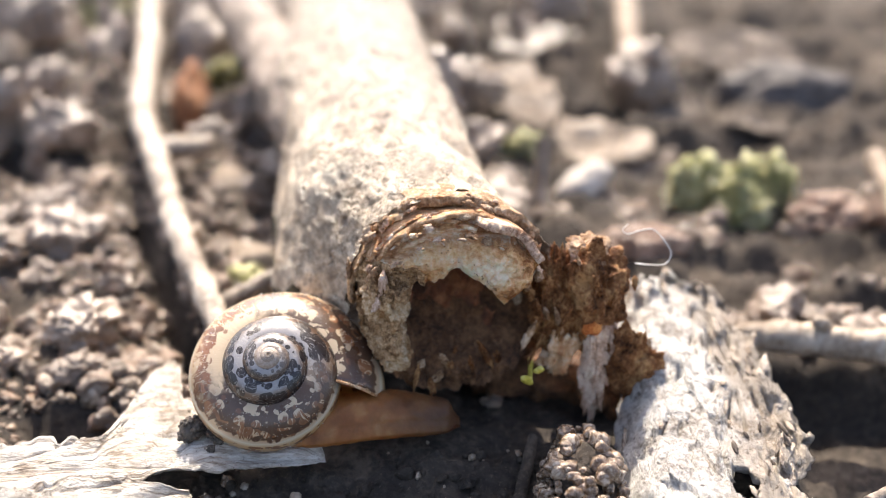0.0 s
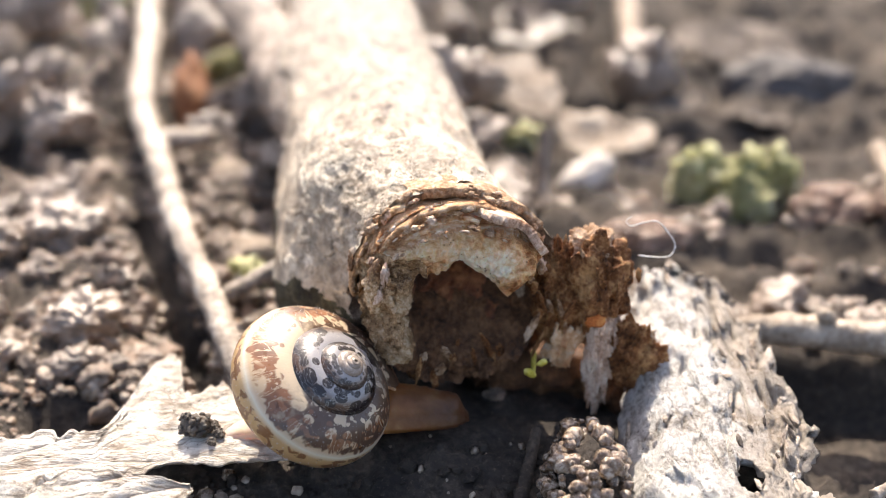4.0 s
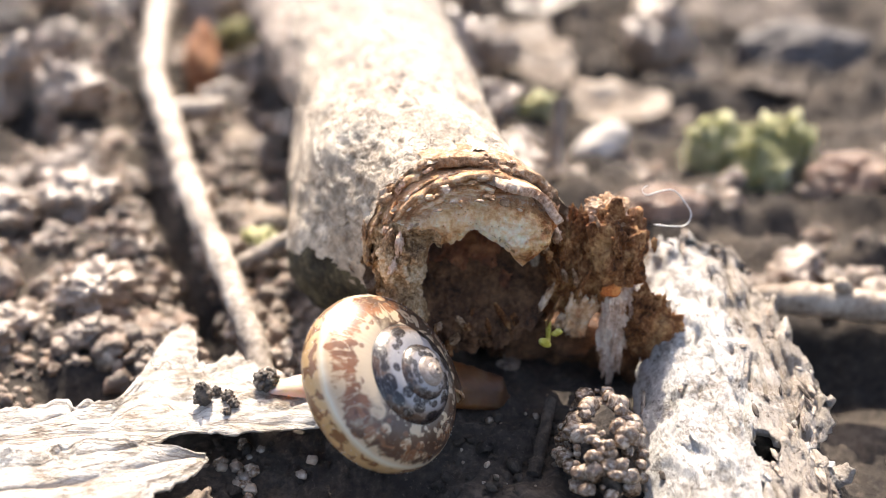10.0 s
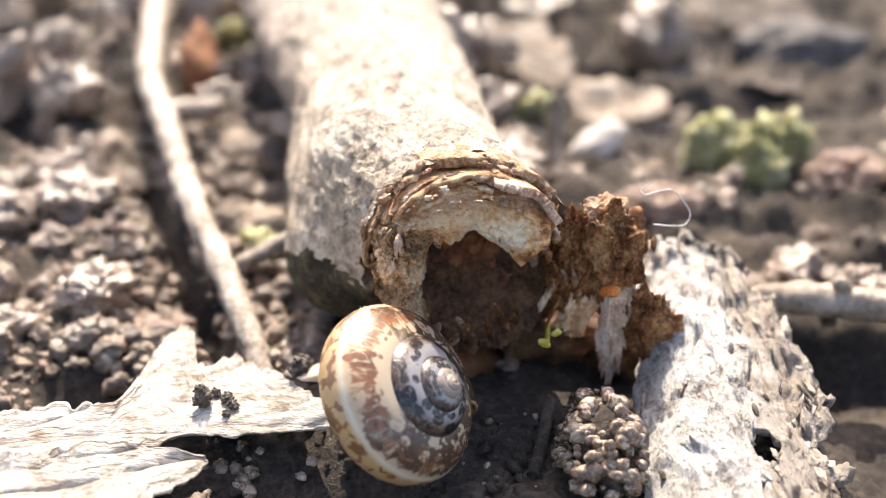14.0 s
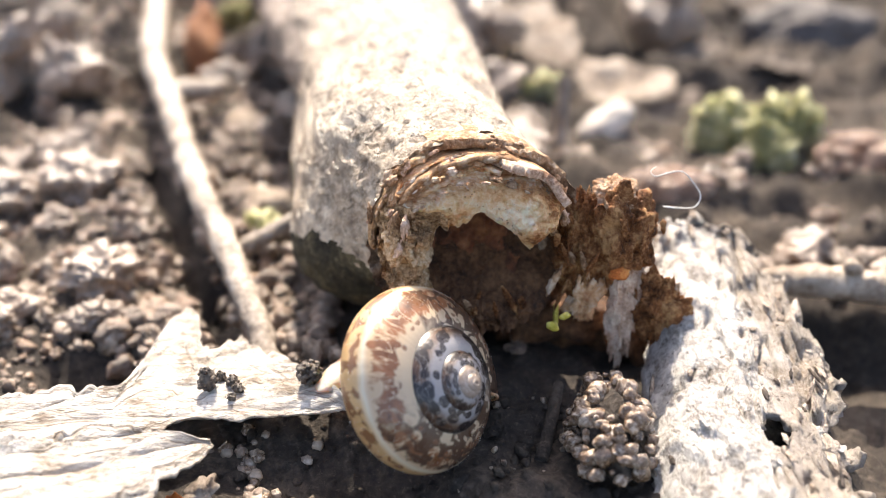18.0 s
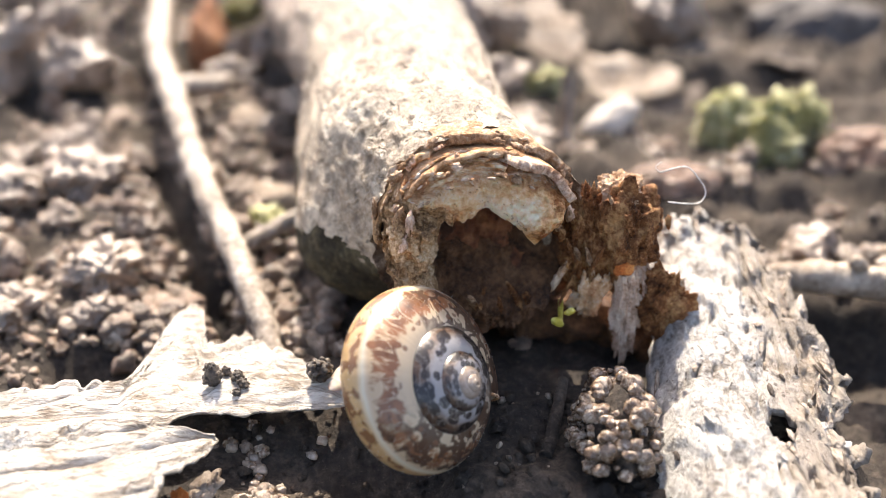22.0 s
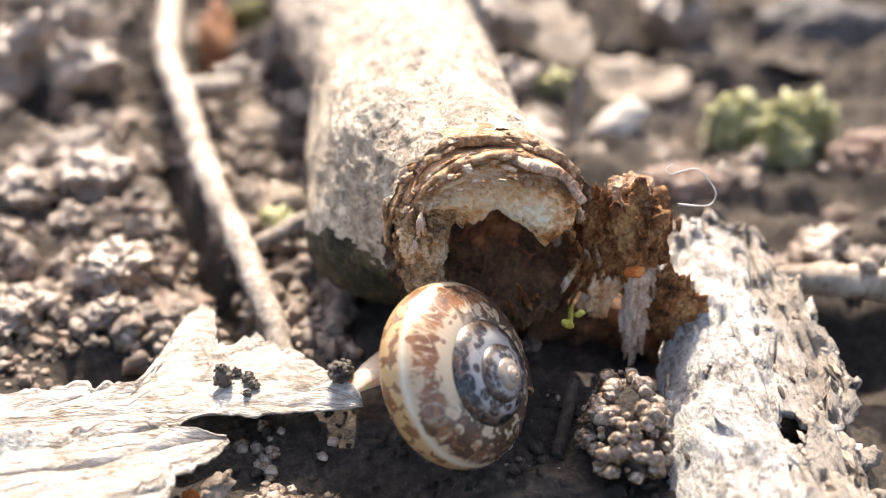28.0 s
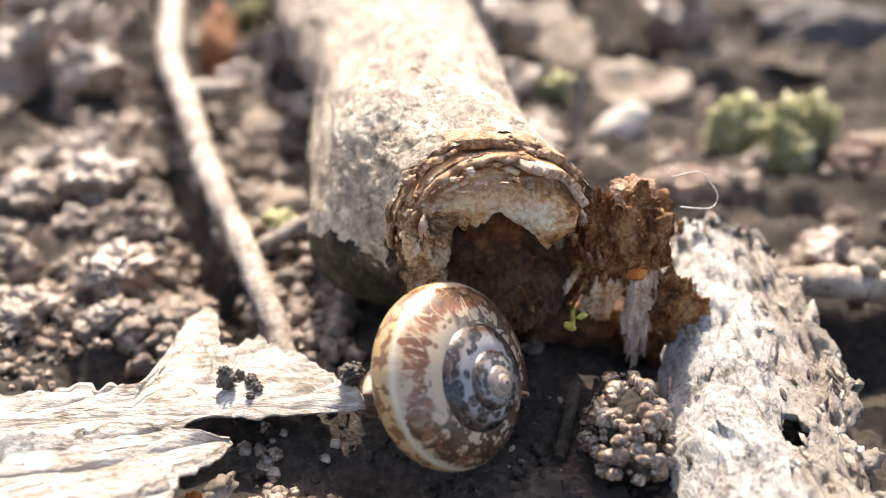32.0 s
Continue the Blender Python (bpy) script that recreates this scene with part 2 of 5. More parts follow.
def dry_leaf_material():
    n = Nodes("bleached dry leaf")
    uv = n.coord.outputs["UV"]
    f = n.math("ADD", n.math("MULTIPLY", n.noise(5, 5), 0.5), n.math("MULTIPLY", n.noise(0.6, 6, 0.7, n.stretch(0.35, 1, 1)), 0.5))
    col = n.ramp(f, (0.38, (0.26, 0.2, 0.145)), (0.46, (0.54, 0.48, 0.41)), (0.57, (0.78, 0.74, 0.68)))
    fibre = n.noise(0.35, 4, 0.7, n.put("Mapping", [("Vector", n.stretch(0.12, 1, 1)), ("Rotation", (0, 0, 0.5))]).outputs[0])
    col = n.mix(n.math("MULTIPLY", n.step(fibre, 0.52, 0.66), 0.55), col, (0.33, 0.25, 0.18))
    fold = n.put("TexNoise", [("Vector", n.stretch(1.1, 9, 1, uv)), ("Scale", 1.0), ("Detail", 5.0), ("Roughness", 0.65), ("Distortion", 0.6)]).outputs["Fac"]
    vein = n.step(fold, 0.56, 0.66)
    col = n.mix(n.math("MULTIPLY", vein, 0.75), col, (0.27, 0.2, 0.145))
    line = n.step(n.put("TexNoise", [("Vector", n.stretch(1.6, 30, 1, uv)), ("Scale", 1.0), ("Detail", 4.0), ("Roughness", 0.6), ("Distortion", 0.8)]).outputs["Fac"], 0.58, 0.66)
    col = n.mix(n.math("MULTIPLY", line, 0.75), col, (0.3, 0.22, 0.155))
    speck = n.step(n.noise(0.5, 2), 0.66, 0.72)
    col = n.mix(n.math("MULTIPLY", speck, 0.7), col, (0.16, 0.11, 0.08))
    h = n.math("SUBTRACT", n.noise(0.7, 6, 0.75, n.stretch(0.5, 1, 1)), n.math("MULTIPLY", n.math("ADD", vein, fibre), 0.5))
    return n.finish(col, 0.6, h, 0.6, Specular_IOR_Level=0.5)


def birch_material():
    n = Nodes("pale flaking bark")
    f = n.math("ADD", n.math("MULTIPLY", n.noise(4, 5), 0.5), n.math("MULTIPLY", n.noise(0.6, 6, 0.72), 0.5))
    col = n.ramp(f, (0.36, (0.2, 0.165, 0.135)), (0.43, (0.45, 0.405, 0.36)), (0.52, (0.75, 0.715, 0.67)))
    across = n.put("SeparateXYZ", [("Vector", n.coord.outputs["UV"])]).outputs[0]
    tan = n.step(n.math("ADD", across, n.math("MULTIPLY", n.noise(3, 4), 0.8)), 0.85, 1.08)
    col = n.mix(n.math("MULTIPLY", tan, 0.62), col, (0.36, 0.27, 0.19))
    grain = n.step(n.noise(0.5, 5, 0.7, n.stretch(1, 0.25, 1)), 0.54, 0.66)
    col = n.mix(n.math("MULTIPLY", grain, 0.45), col, (0.3, 0.23, 0.17))
    pit = n.step(n.noise(0.8, 4, 0.65), 0.33, 0.39, 1, 0)
    col = n.mix(n.math("MULTIPLY", pit, 0.75), col, (0.12, 0.085, 0.06))
    h = n.math("SUBTRACT", n.math("ADD", n.noise(0.6, 6, 0.75), n.math("MULTIPLY", n.noise(2.2, 4), 0.5)), n.math("MULTIPLY", n.math("ADD", pit, grain), 0.3))
    return n.finish(col, 0.55, h, 0.8, Specular_IOR_Level=0.5)


def moss_material():
    n = Nodes("moss leaves")
    f = n.noise(4, 4)
    col = n.ramp(f, (0.35, (0.42, 0.41, 0.15)), (0.5, (0.64, 0.63, 0.34)), (0.66, (0.84, 0.81, 0.6)))
    n.finish(col, 0.35, n.noise(0.4), 0.1)
    return n.let_through(n.mix(0.4, col, (0.6, 0.62, 0.2)), 0.35)


def foot_material():
    n = Nodes("snail skin")
    col = n.ramp(n.noise(1.6, 5), (0.35, (0.2, 0.08, 0.027)), (0.55, (0.42, 0.18, 0.065)), (0.7, (0.56, 0.31, 0.13)))
    along = n.put("SeparateXYZ", [("Vector", n.place)]).outputs[0]
    tail = n.step(along, 0.003, 0.008, 1, 0)
    col = n.mix(n.math("MULTIPLY", tail, 0.95), col, (0.86, 0.76, 0.6))
    # head end coloured darker, for the branch's shadow over it
    head_shade = n.step(along, 0.0145, 0.021)
    col = n.mix(n.math("MULTIPLY", head_shade, 0.75), col, (0.1, 0.055, 0.035))
    cell = n.cells(0.32)
    n.finish(col, 0.4, cell, 0.03, Subsurface_Weight=0.4, Subsurface_Radius=(0.004, 0.002, 0.001), Subsurface_Scale=1.0)
    return n.let_through(n.mix(head_shade, (0.9, 0.48, 0.16), (0.25, 0.11, 0.05)), 0.4)


def shell_material():
    """u runs along the coil in turns, v round the whorl from the suture to the base."""
    n = Nodes("banded snail shell")
    flat = n.coord.outputs["UV"]
    uv = n.put("SeparateXYZ", [("Vector", flat)])
    u, v = uv.outputs[0], uv.outputs[1]

    def cloud(su, sv, detail=3.0, distort=0.0, rough=0.5):
        return n.put("TexNoise", [("Vector", n.stretch(su, sv, 1, flat)), ("Scale", 1.0), ("Detail", detail), ("Distortion", distort), ("Roughness", rough)]).outputs["Fac"]

    def spots(su, sv, lo, hi, uneven=0.5, randomness=0.85):
        d = n.put("TexVoronoi", [("Vector", n.stretch(su, sv, 1, flat)), ("Scale", 1.0), ("Randomness", randomness)]).outputs["Distance"]
        return n.step(n.math("ADD", d, n.math("MULTIPLY", wob, uneven)), lo, hi, 1, 0)

    def all_of(*parts):
        out = parts[0]
        for p in parts[1:]:
            out = n.math("MULTIPLY", out, p)
        return out

    wob = cloud(26, 13, 4.0)
    vv = n.math("ADD", v, n.math("MULTIPLY", n.math("SUBTRACT", wob, 0.5), 0.025))
    last = n.step(n.math("ADD", u, n.math("MULTIPLY", wob, 0.12)), 4.2, 4.32)
    first = n.step(last, 0, 1, 1, 0)
    # inner whorls: blue-grey to cream with rows of blackish spots, a brown seam
    early = n.ramp(vv, (0.0, (0.42, 0.33, 0.26)), (0.04, (0.47, 0.445, 0.445)), (0.15, (0.41, 0.39, 0.395)), (0.195, (0.27, 0.215, 0.18)), (0.23, (0.16, 0.085, 0.05)), (0.27, (0.09, 0.045, 0.026)))
    late = n.ramp(vv, (0.0, (0.4, 0.27, 0.17)), (0.022, (0.7, 0.55, 0.37)), (0.12, (0.76, 0.61, 0.42)), (0.28, (0.74, 0.56, 0.35)),
                  (0.296, (0.84, 0.72, 0.53)), (0.305, (0.92, 0.84, 0.68)), (0.316, (0.86, 0.73, 0.5)), (0.34, (0.74, 0.5, 0.24)), (0.7, (0.72, 0.44, 0.16)))
    col = n.mix(last, early, late)
    col = n.mix(all_of(spots(17, 11, 0.76, 0.8, 0.45, 0.7), first, n.step(u, 2.4, 3.0, 0.8, 0.98)), col, (0.018, 0.013, 0.016))
    # fine pale scratches between the spots
    scratch = n.math("ABSOLUTE", n.math("SUBTRACT", cloud(12, 16, 2.0, 1.5), 0.5))
    col = n.mix(all_of(n.step(scratch, 0.0, 0.018, 0.65, 0), first), col, (0.66, 0.6, 0.52))
    # dark stretches of the last whorl, at its start and towards the mouth
    sway = n.math("ADD", u, n.math("MULTIPLY", n.math("SUBTRACT", wob, 0.5), 0.2))
    dark = n.math("MAXIMUM", n.step(sway, 4.58, 4.66, 1, 0), n.step(sway, 4.86, 4.91))
    # reddish brown flames in between, parted by thin forked cream lines
    flame = cloud(40, 6, 2.0, 0.9)
    patch = cloud(15, 6, 3.0, 0.8)
    ragged = n.math("ADD", vv, n.math("MULTIPLY", n.math("SUBTRACT", flame, 0.5), 0.12))
    lower = n.step(ragged, 0.268, 0.28, 1, 0)
    band = all_of(n.step(ragged, 0.155, 0.168), lower)
    fork = n.step(n.math("ABSOLUTE", n.math("SUBTRACT", flame, 0.5)), 0.008, 0.026)
    red = all_of(band, n.step(patch, 0.33, 0.39), fork, last)
    hue = n.mix(n.step(patch, 0.42, 0.62), (0.38, 0.15, 0.062), (0.17, 0.062, 0.028))
    col = n.mix(n.math("MULTIPLY", red, 0.94), col, hue)
    # the dark stretches, with cream drops left free
    wide = all_of(n.step(ragged, 0.035, 0.06), lower, dark, last)
    drops = spots(27, 15, 0.64, 0.68, 0.5)
    islands = n.step(cloud(30, 15, 3.0, 0.6), 0.555, 0.585)
    free = n.step(n.math("MAXIMUM", drops, islands), 0, 1, 1, 0)
    col = n.mix(n.math("MULTIPLY", n.math("MULTIPLY", wide, free), 0.96), col, n.mix(patch, (0.16, 0.075, 0.04), (0.06, 0.036, 0.027)))
    # a row of brown dots beside the seam
    row = all_of(n.step(vv, 0.105, 0.113), n.step(vv, 0.143, 0.15, 1, 0))
    col = n.mix(all_of(spots(34, 17, 0.52, 0.57, 0.45, 0.6), row, last, 0.85), col, (0.26, 0.12, 0.065))
    # rust blotches, drawn out across the base
    low = all_of(n.step(cloud(32, 15, 3.0, 0.7), 0.525, 0.55), n.step(vv, 0.325, 0.335))
    col = n.mix(all_of(low, last, 0.92), col, (0.27, 0.11, 0.04))
    # worn pale apex
    col = n.mix(n.step(u, 1.5, 2.5, 0.9, 0.0), col, n.mix(wob, (0.3, 0.19, 0.13), (0.8, 0.68, 0.56)))
    # growth lines and dust
    lines = cloud(110, 2, 2.0)
    dust = n.step(cloud(150, 60, 2.0), 0.66, 0.72)
    col = n.mix(n.math("MULTIPLY", dust, 0.3), col, (0.8, 0.74, 0.64))
    h = n.math("ADD", n.math("ADD", lines, n.math("MULTIPLY", wob, 0.6)), n.math("MULTIPLY", dust, 0.8))
    n.finish(col, n.step(wob, 0.3, 0.7, 0.24, 0.42), h, 0.05, 0.9, Coat_Weight=0.85, Coat_Roughness=0.25, Specular_IOR_Level=0.6)
    return n.let_through(n.mix(0.1, col, (0.98, 0.6, 0.26)), 0.33)


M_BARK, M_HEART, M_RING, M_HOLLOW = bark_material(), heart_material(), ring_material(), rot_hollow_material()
# dark brown of the hollow floor and of the lumps added below the end
M_DARKWOOD = grainy("dark brown wood", (0.04, 0.018, 0.009), (0.14, 0.064, 0.029), (0.28, 0.14, 0.065), 2.5, 0.5, 0.7, 0.4)
M_LEAF, M_BIRCH, M_MOSS = dry_leaf_material(), birch_material(), moss_material()
M_FOOT, M_SHELL = foot_material(), shell_material()
M_DARKBARK = grainy("outer bark rim", (0.06, 0.036, 0.022), (0.26, 0.17, 0.11), (0.62, 0.48, 0.35), 2, 0.4, 0.7, 0.4)
M_RUSSET = grainy("russet soil", (0.09, 0.048, 0.032), (0.29, 0.18, 0.125), (0.58, 0.43, 0.33), 4, 0.8, 0.4, 0.6, spec=0.8, pieces=True)
M_LIMB = grainy("rough brown bark", (0.07, 0.048, 0.036), (0.2, 0.145, 0.11), (0.4, 0.31, 0.245), 5, 0.9, 0.55, 0.6, spec=0.6)
# moss colour taken down to black to carry the underside's shade
M_DAMPSHADEBARK = grainy("damp mossy bark darkened for shade", (0.014, 0.011, 0.007), (0.05, 0.04, 0.022), (0.17, 0.14, 0.075), 3, 0.6, 0.7, 0.6, spec=0.25)
M_MOSSBED = grainy("moss bed", (0.16, 0.16, 0.06), (0.38, 0.36, 0.17), (0.62, 0.58, 0.36), 3, 0.6, 0.8, 0.4)
M_YELLOW = grainy("yellow green leaf", (0.34, 0.27, 0.02), (0.56, 0.48, 0.07), (0.74, 0.67, 0.26), 1, 0.2, 0.5, 0.1)
M_HAIR = grainy("pale hair", (0.6, 0.56, 0.5), (0.75, 0.72, 0.66), (0.85, 0.83, 0.8), 1, 0.2, 0.4, 0.02)

# ---- mesh helpers, all in millimetres ----


def fbm(x, y, z, octaves=4):
    return noise.fractal(Vector((x, y, z)), 0.9, 2.1, octaves)


def make(name, verts, faces, material, parent=None, label="", uvs=None, smooth=True):
    """One mesh object out of vertices in millimetres."""
    me = bpy.data.meshes.new(name)
    me.from_pydata((np.asarray(verts, float) * MM).tolist(), [], faces)
    me.materials.append(material)
    if smooth:
        me.polygons.foreach_set("use_smooth", [True] * len(me.polygons))
    if uvs is not None:
        layer = me.uv_layers.new(name="UVMap")
        loops = np.empty(len(me.loops), int)
        me.loops.foreach_get("vertex_index", loops)
        layer.data.foreach_set("uv", np.asarray(uvs, float)[loops].ravel())
    ob = new(name, me)
    if parent is not None:
        ob.parent = parent
    if label:
        tagged(ob, label)
    return ob


def thing(name, label, category, group="", place=(0, 0, 0)):
    ob = new(name)
    ob.location = Vector(place) * MM
    ob.empty_display_size = 0.004
    return tagged(ob, label, category, group)


def grid_faces(rows, cols, wrap=False):
    out = []
    for i in range(rows - 1):
        for j in range(cols if wrap else cols - 1):
            k = (j + 1) % cols
            out.append((i * cols + j, i * cols + k, (i + 1) * cols + k, (i + 1) * cols + j))
    return out


ICO = {}


def ico(sub):
    if sub not in ICO:
        bm = bmesh.new()
        bmesh.ops.create_icosphere(bm, subdivisions=sub, radius=1)
        bm.verts.ensure_lookup_table()
        ICO[sub] = (np.array([v.co[:] for v in bm.verts]), [tuple(v.index for v in f.verts) for f in bm.faces])
        bm.free()
    return ICO[sub]


def lump(seed, radii, rough=0.3, freq=1.2, sub=3, octaves=4, sharp=0.0):
    """A stone or clod: a ball pushed about by noise, then stretched to its radii."""
    v, f = ico(sub)
    out = np.empty_like(v)
    for i, p in enumerate(v):
        q = p * freq + seed * 7.31
        d = fbm(*q, octaves)
        if sharp:
            d += sharp * (0.5 - abs(noise.noise(Vector(q * 2.3))) * 2)
        out[i] = p * (1 + rough * d)
    return out * np.array(radii), f


def turned(v, rx=0, ry=0, rz=0, at=(0, 0, 0)):
    m = np.array(Euler([radians(a) for a in (rx, ry, rz)]).to_matrix())
    return np.asarray(v) @ m.T + np.array(at)


def join(pieces):
    verts, faces, n = [], [], 0
    for v, f in pieces:
        verts.append(v)
        faces += [tuple(i + n for i in q) for q in f]
        n += len(v)
    return np.concatenate(verts), faces


def spline(points, n):
    """n points of a smooth curve through the given ones."""
    p = np.array(points, float)
    t = np.linspace(0, len(p) - 1, n)
    out = []
    for s in t:
        i = min(int(s), len(p) - 2)
        a, b, c, d = p[max(i - 1, 0)], p[i], p[i + 1], p[min(i + 2, len(p) - 1)]
        w = s - i
        out.append(0.5 * (2 * b + (c - a) * w + (2 * a - 5 * b + 4 * c - d) * w * w + (3 * b - a - 3 * c + d) * w ** 3))
    return np.array(out)


def tube(points, radii, n=40, seg=14, bumps=0.0, freq=0.4, seed=0.0, close=True):
    c = spline(points, n)
    rad = np.interp(np.linspace(0, 1, n), np.linspace(0, 1, len(radii)), radii)
    verts = []
    for i in range(n):
        d = c[min(i + 1, n - 1)] - c[max(i - 1, 0)]
        d = d / (np.linalg.norm(d) + 1e-9)
        a = np.cross(d, (0, 0, 1.0))
        if np.linalg.norm(a) < 0.05:
            a = np.cross(d, (1.0, 0, 0))
        a /= np.linalg.norm(a)
        b = np.cross(a, d)
        for j in range(seg):
            w = 2 * math.pi * j / seg
            o = a * math.cos(w) + b * math.sin(w)
            q = c[i] + o * rad[i]
            k = rad[i] * (1 + bumps * fbm(q[0] * freq + seed, q[1] * freq, q[2] * freq)) if bumps else rad[i]
            verts.append(c[i] + o * k)
    faces = grid_faces(n, seg, True)
    if close:
        verts += [c[0], c[-1]]
        a, b = len(verts) - 2, len(verts) - 1
        faces += [(a, (j + 1) % seg, j) for j in range(seg)]
        faces += [(b, (n - 1) * seg + j, (n - 1) * seg + (j + 1) % seg) for j in range(seg)]
    return np.array(verts), faces


# ---- ground ----
LOG_A, LOG_B, LOG_R = np.array((-1.2, 91.0, 15.0)), np.array((-14.1, 200.0, 16.0)), 9.8


def log_axis(y):
    return LOG_A + (LOG_B - LOG_A) * (y - LOG_A[1]) / (LOG_B[1] - LOG_A[1])


def smooth_step(x, lo, hi):
    k = min(max((x - lo) / (hi - lo), 0.0), 1.0)
    return k * k * (3 - 2 * k)


def beside_twig(x, y):
    """1 in the dark furrow along the twig, 0 away from it."""
    along = smooth_step(y, 90, 96) * (1 - smooth_step(y, 140, 165))
    return along * math.exp(-((x - np.interp(y, (88, 99.6, 111, 126, 165), (-18.5, -23.1, -27.7, -33.8, -49))) / 2.3) ** 2)


def ground_z(x, y):
    far = smooth_step(math.hypot(x, y - 110), 150, 500)
    z = 3.6 * fbm(x / 24, y / 24, 3.1, 3) + 2.5 * fbm(x / 8, y / 8, 9.7, 4) + 20 * far * fbm(x / 160, y / 160, 5.5, 3) - 0.6
    z += 5.0 * fbm(x / 13, y / 13, 14.2, 3) * smooth_step(y, 140, 185)
    # a low bed under the branch, a hollow before its end
    bed = math.exp(-((x - log_axis(y)[0]) / 8.0) ** 2) * smooth_step(y, 90, 104)
    z = z * (1 - 0.8 * bed) + 3.6 * bed
    flat = (1 - smooth_step(y, 96, 108)) * smooth_step(y, 40, 55) * (1 - smooth_step(abs(x), 60, 85))
    calm = 0.5 * fbm(x / 3, y / 3, 1.3, 4) + 0.35 - 1.2 * (1 - smooth_step(x, -20, -8)) * (1 - smooth_step(y, 80, 92))
    z = z * (1 - flat) + calm * flat
    ledge = math.exp(-((x - 2) / 10.0) ** 2) * smooth_step(y, 78, 82) * (1 - smooth_step(y, 92, 98))
    z += 1.3 * ledge
    z -= 4.5 * beside_twig(x, y)
    z -= 5.0 * math.exp(-((x + 35) / 6) ** 2 - ((y - 92) / 4) ** 2) + 3.0 * math.exp(-((x + 27) / 6) ** 2 - ((y - 111) / 7) ** 2)
    back = smooth_step(x, 14, 24) * smooth_step(y, 122, 134)
    z -= (2.6 - 4.5 * noise.noise(Vector((x / 13, y / 13, 6.0)))) * back
    z -= 2.6 * math.exp(-((x + 10) / 7) ** 2 - ((y - 75) / 5) ** 2)
    z -= 5.0 * math.exp(-((x + 5.5) / 5) ** 2 - ((y - 73.3) / 3.2) ** 2)
    z -= 5.0 * smooth_step(x, 20, 27) * math.exp(-((y - 124 + 0.1 * (x - 30) + 1.5 * noise.noise(Vector((x / 7, 3.0, 1.0)))) / 5.0) ** 2)
    right = smooth_step(x, 34, 41) * smooth_step(y, 62, 75) * (1 - smooth_step(y, 101, 105))
    z -= 8.0 * right
    return z


def spread(lo, hi, step, reach):
    mid = np.arange(lo, hi + step, step)
    out, d = [], step
    x = 0.0
    while x < reach:
        d *= 1.35
        x += d
        out.append(x)
    out = np.array(out)
    return np.concatenate([lo - out[::-1], mid, hi + out])


def build_ground():
    xs, ys = spread(-100, 100, 0.85, 8000), spread(45, 300, 0.95, 8000)
    verts = []
    for y in ys:
        for x in xs:
            fine = 0.0
            if -110 < x < 110 and 40 < y < 310:
                fine = 0.7 * fbm(x / 1.9, y / 1.9, 2.2, 4)
            verts.append((x, y, ground_z(x, y) + fine))
    ob = make("ground", verts, grid_faces(len(ys), len(xs)), M_SOIL)
    tagged(ob, "dark crumbly garden soil with dry debris", "soil", kind="structure")


build_ground()


def scatter_crumbs(name, label, count, lo, hi, mat, area, seed, keep=lambda x, y: True, lift=0.3, sub=2, rough=0.6, freq=1.7):
    rng = random.Random(seed)
    shapes = [lump(seed * 10 + i, (1, 1, 1), rough, freq, sub, 3) for i in range(8)]
    pieces, n = [], 0
    while n < count:
        x, y = rng.uniform(area[0], area[1]), rng.uniform(area[2], area[3])
        if not keep(x, y):
            continue
        n += 1
        r = lo * (hi / lo) ** (rng.random() ** 2.2)
        v, f = shapes[rng.randrange(8)]
        v = turned(v * (r, r * rng.uniform(0.7, 1.1), r * rng.uniform(0.55, 0.9)), rng.uniform(0, 360), rng.uniform(-30, 30), rng.uniform(0, 360))
        pieces.append((v + (x, y, ground_z(x, y) + r * lift), f))
    size = len(pieces[0][0])
    tri = np.array(pieces[0][1])
    f = (tri[None] + (np.arange(len(pieces)) * size)[:, None, None]).reshape(-1, 3).tolist()
    v = np.concatenate([p for p, _ in pieces])
    return tagged(make(name, v, f, mat), label, "soil", kind="stuff")


def off_log(x, y):
    return not (y > 86 and abs(x - log_axis(y)[0]) < 9.0 + 2.5 * noise.noise(Vector((x / 4, y / 4, 8.0))))


def open_soil(x, y):
    if -80 < x < -4 and 60 < y < (87 if x < -33 else 96 if x < -22 else 88):
        return False
    if 8 < x < 24 and 84 < y < 104:
        return False
    if 16 < x < 38 and 55 < y < 106:
        return False
    if x > 33 and 66 < y < 104:
        return False
    if math.hypot((x + 35) / 6, (y - 92) / 4) < 1 or beside_twig(x, y) > 0.45 or (x > 22 and abs(y - 124 + 0.1 * (x - 30)) < 5.5):
        return False
    return off_log(x, y) and not (-14 < x < 14 and 66 < y < 92)


def left_side(x, y):
    keep = noise.noise(Vector((x / 9, y / 9, 4.0)))
    if x > 10 and y > 108:
        return open_soil(x, y) and (keep > (0.2 if y < 160 else 0.75) or (y < 128 and x > 20))
    return open_soil(x, y) and keep > (-0.25 if y < 150 else -0.02)


scatter_crumbs("soil_crumbs", "grey-brown lit crumbs of dry soil", 15000, 0.28, 1.0, M_CRUMB, (-115, 115, 88, 330), 3, left_side)
scatter_crumbs("soil_lumps", "rough grey-brown lumps of dry soil", 1500, 0.8, 1.9, M_CRUMB, (-115, 115, 90, 330), 4, left_side, 0.2, 3, 0.7, 2.1)
scatter_crumbs("pale_grit", "pale sandy grit lying on dark soil", 3500, 0.3, 1.3, M_PALECRUMB, (-100, 100, 80, 300), 5, left_side)
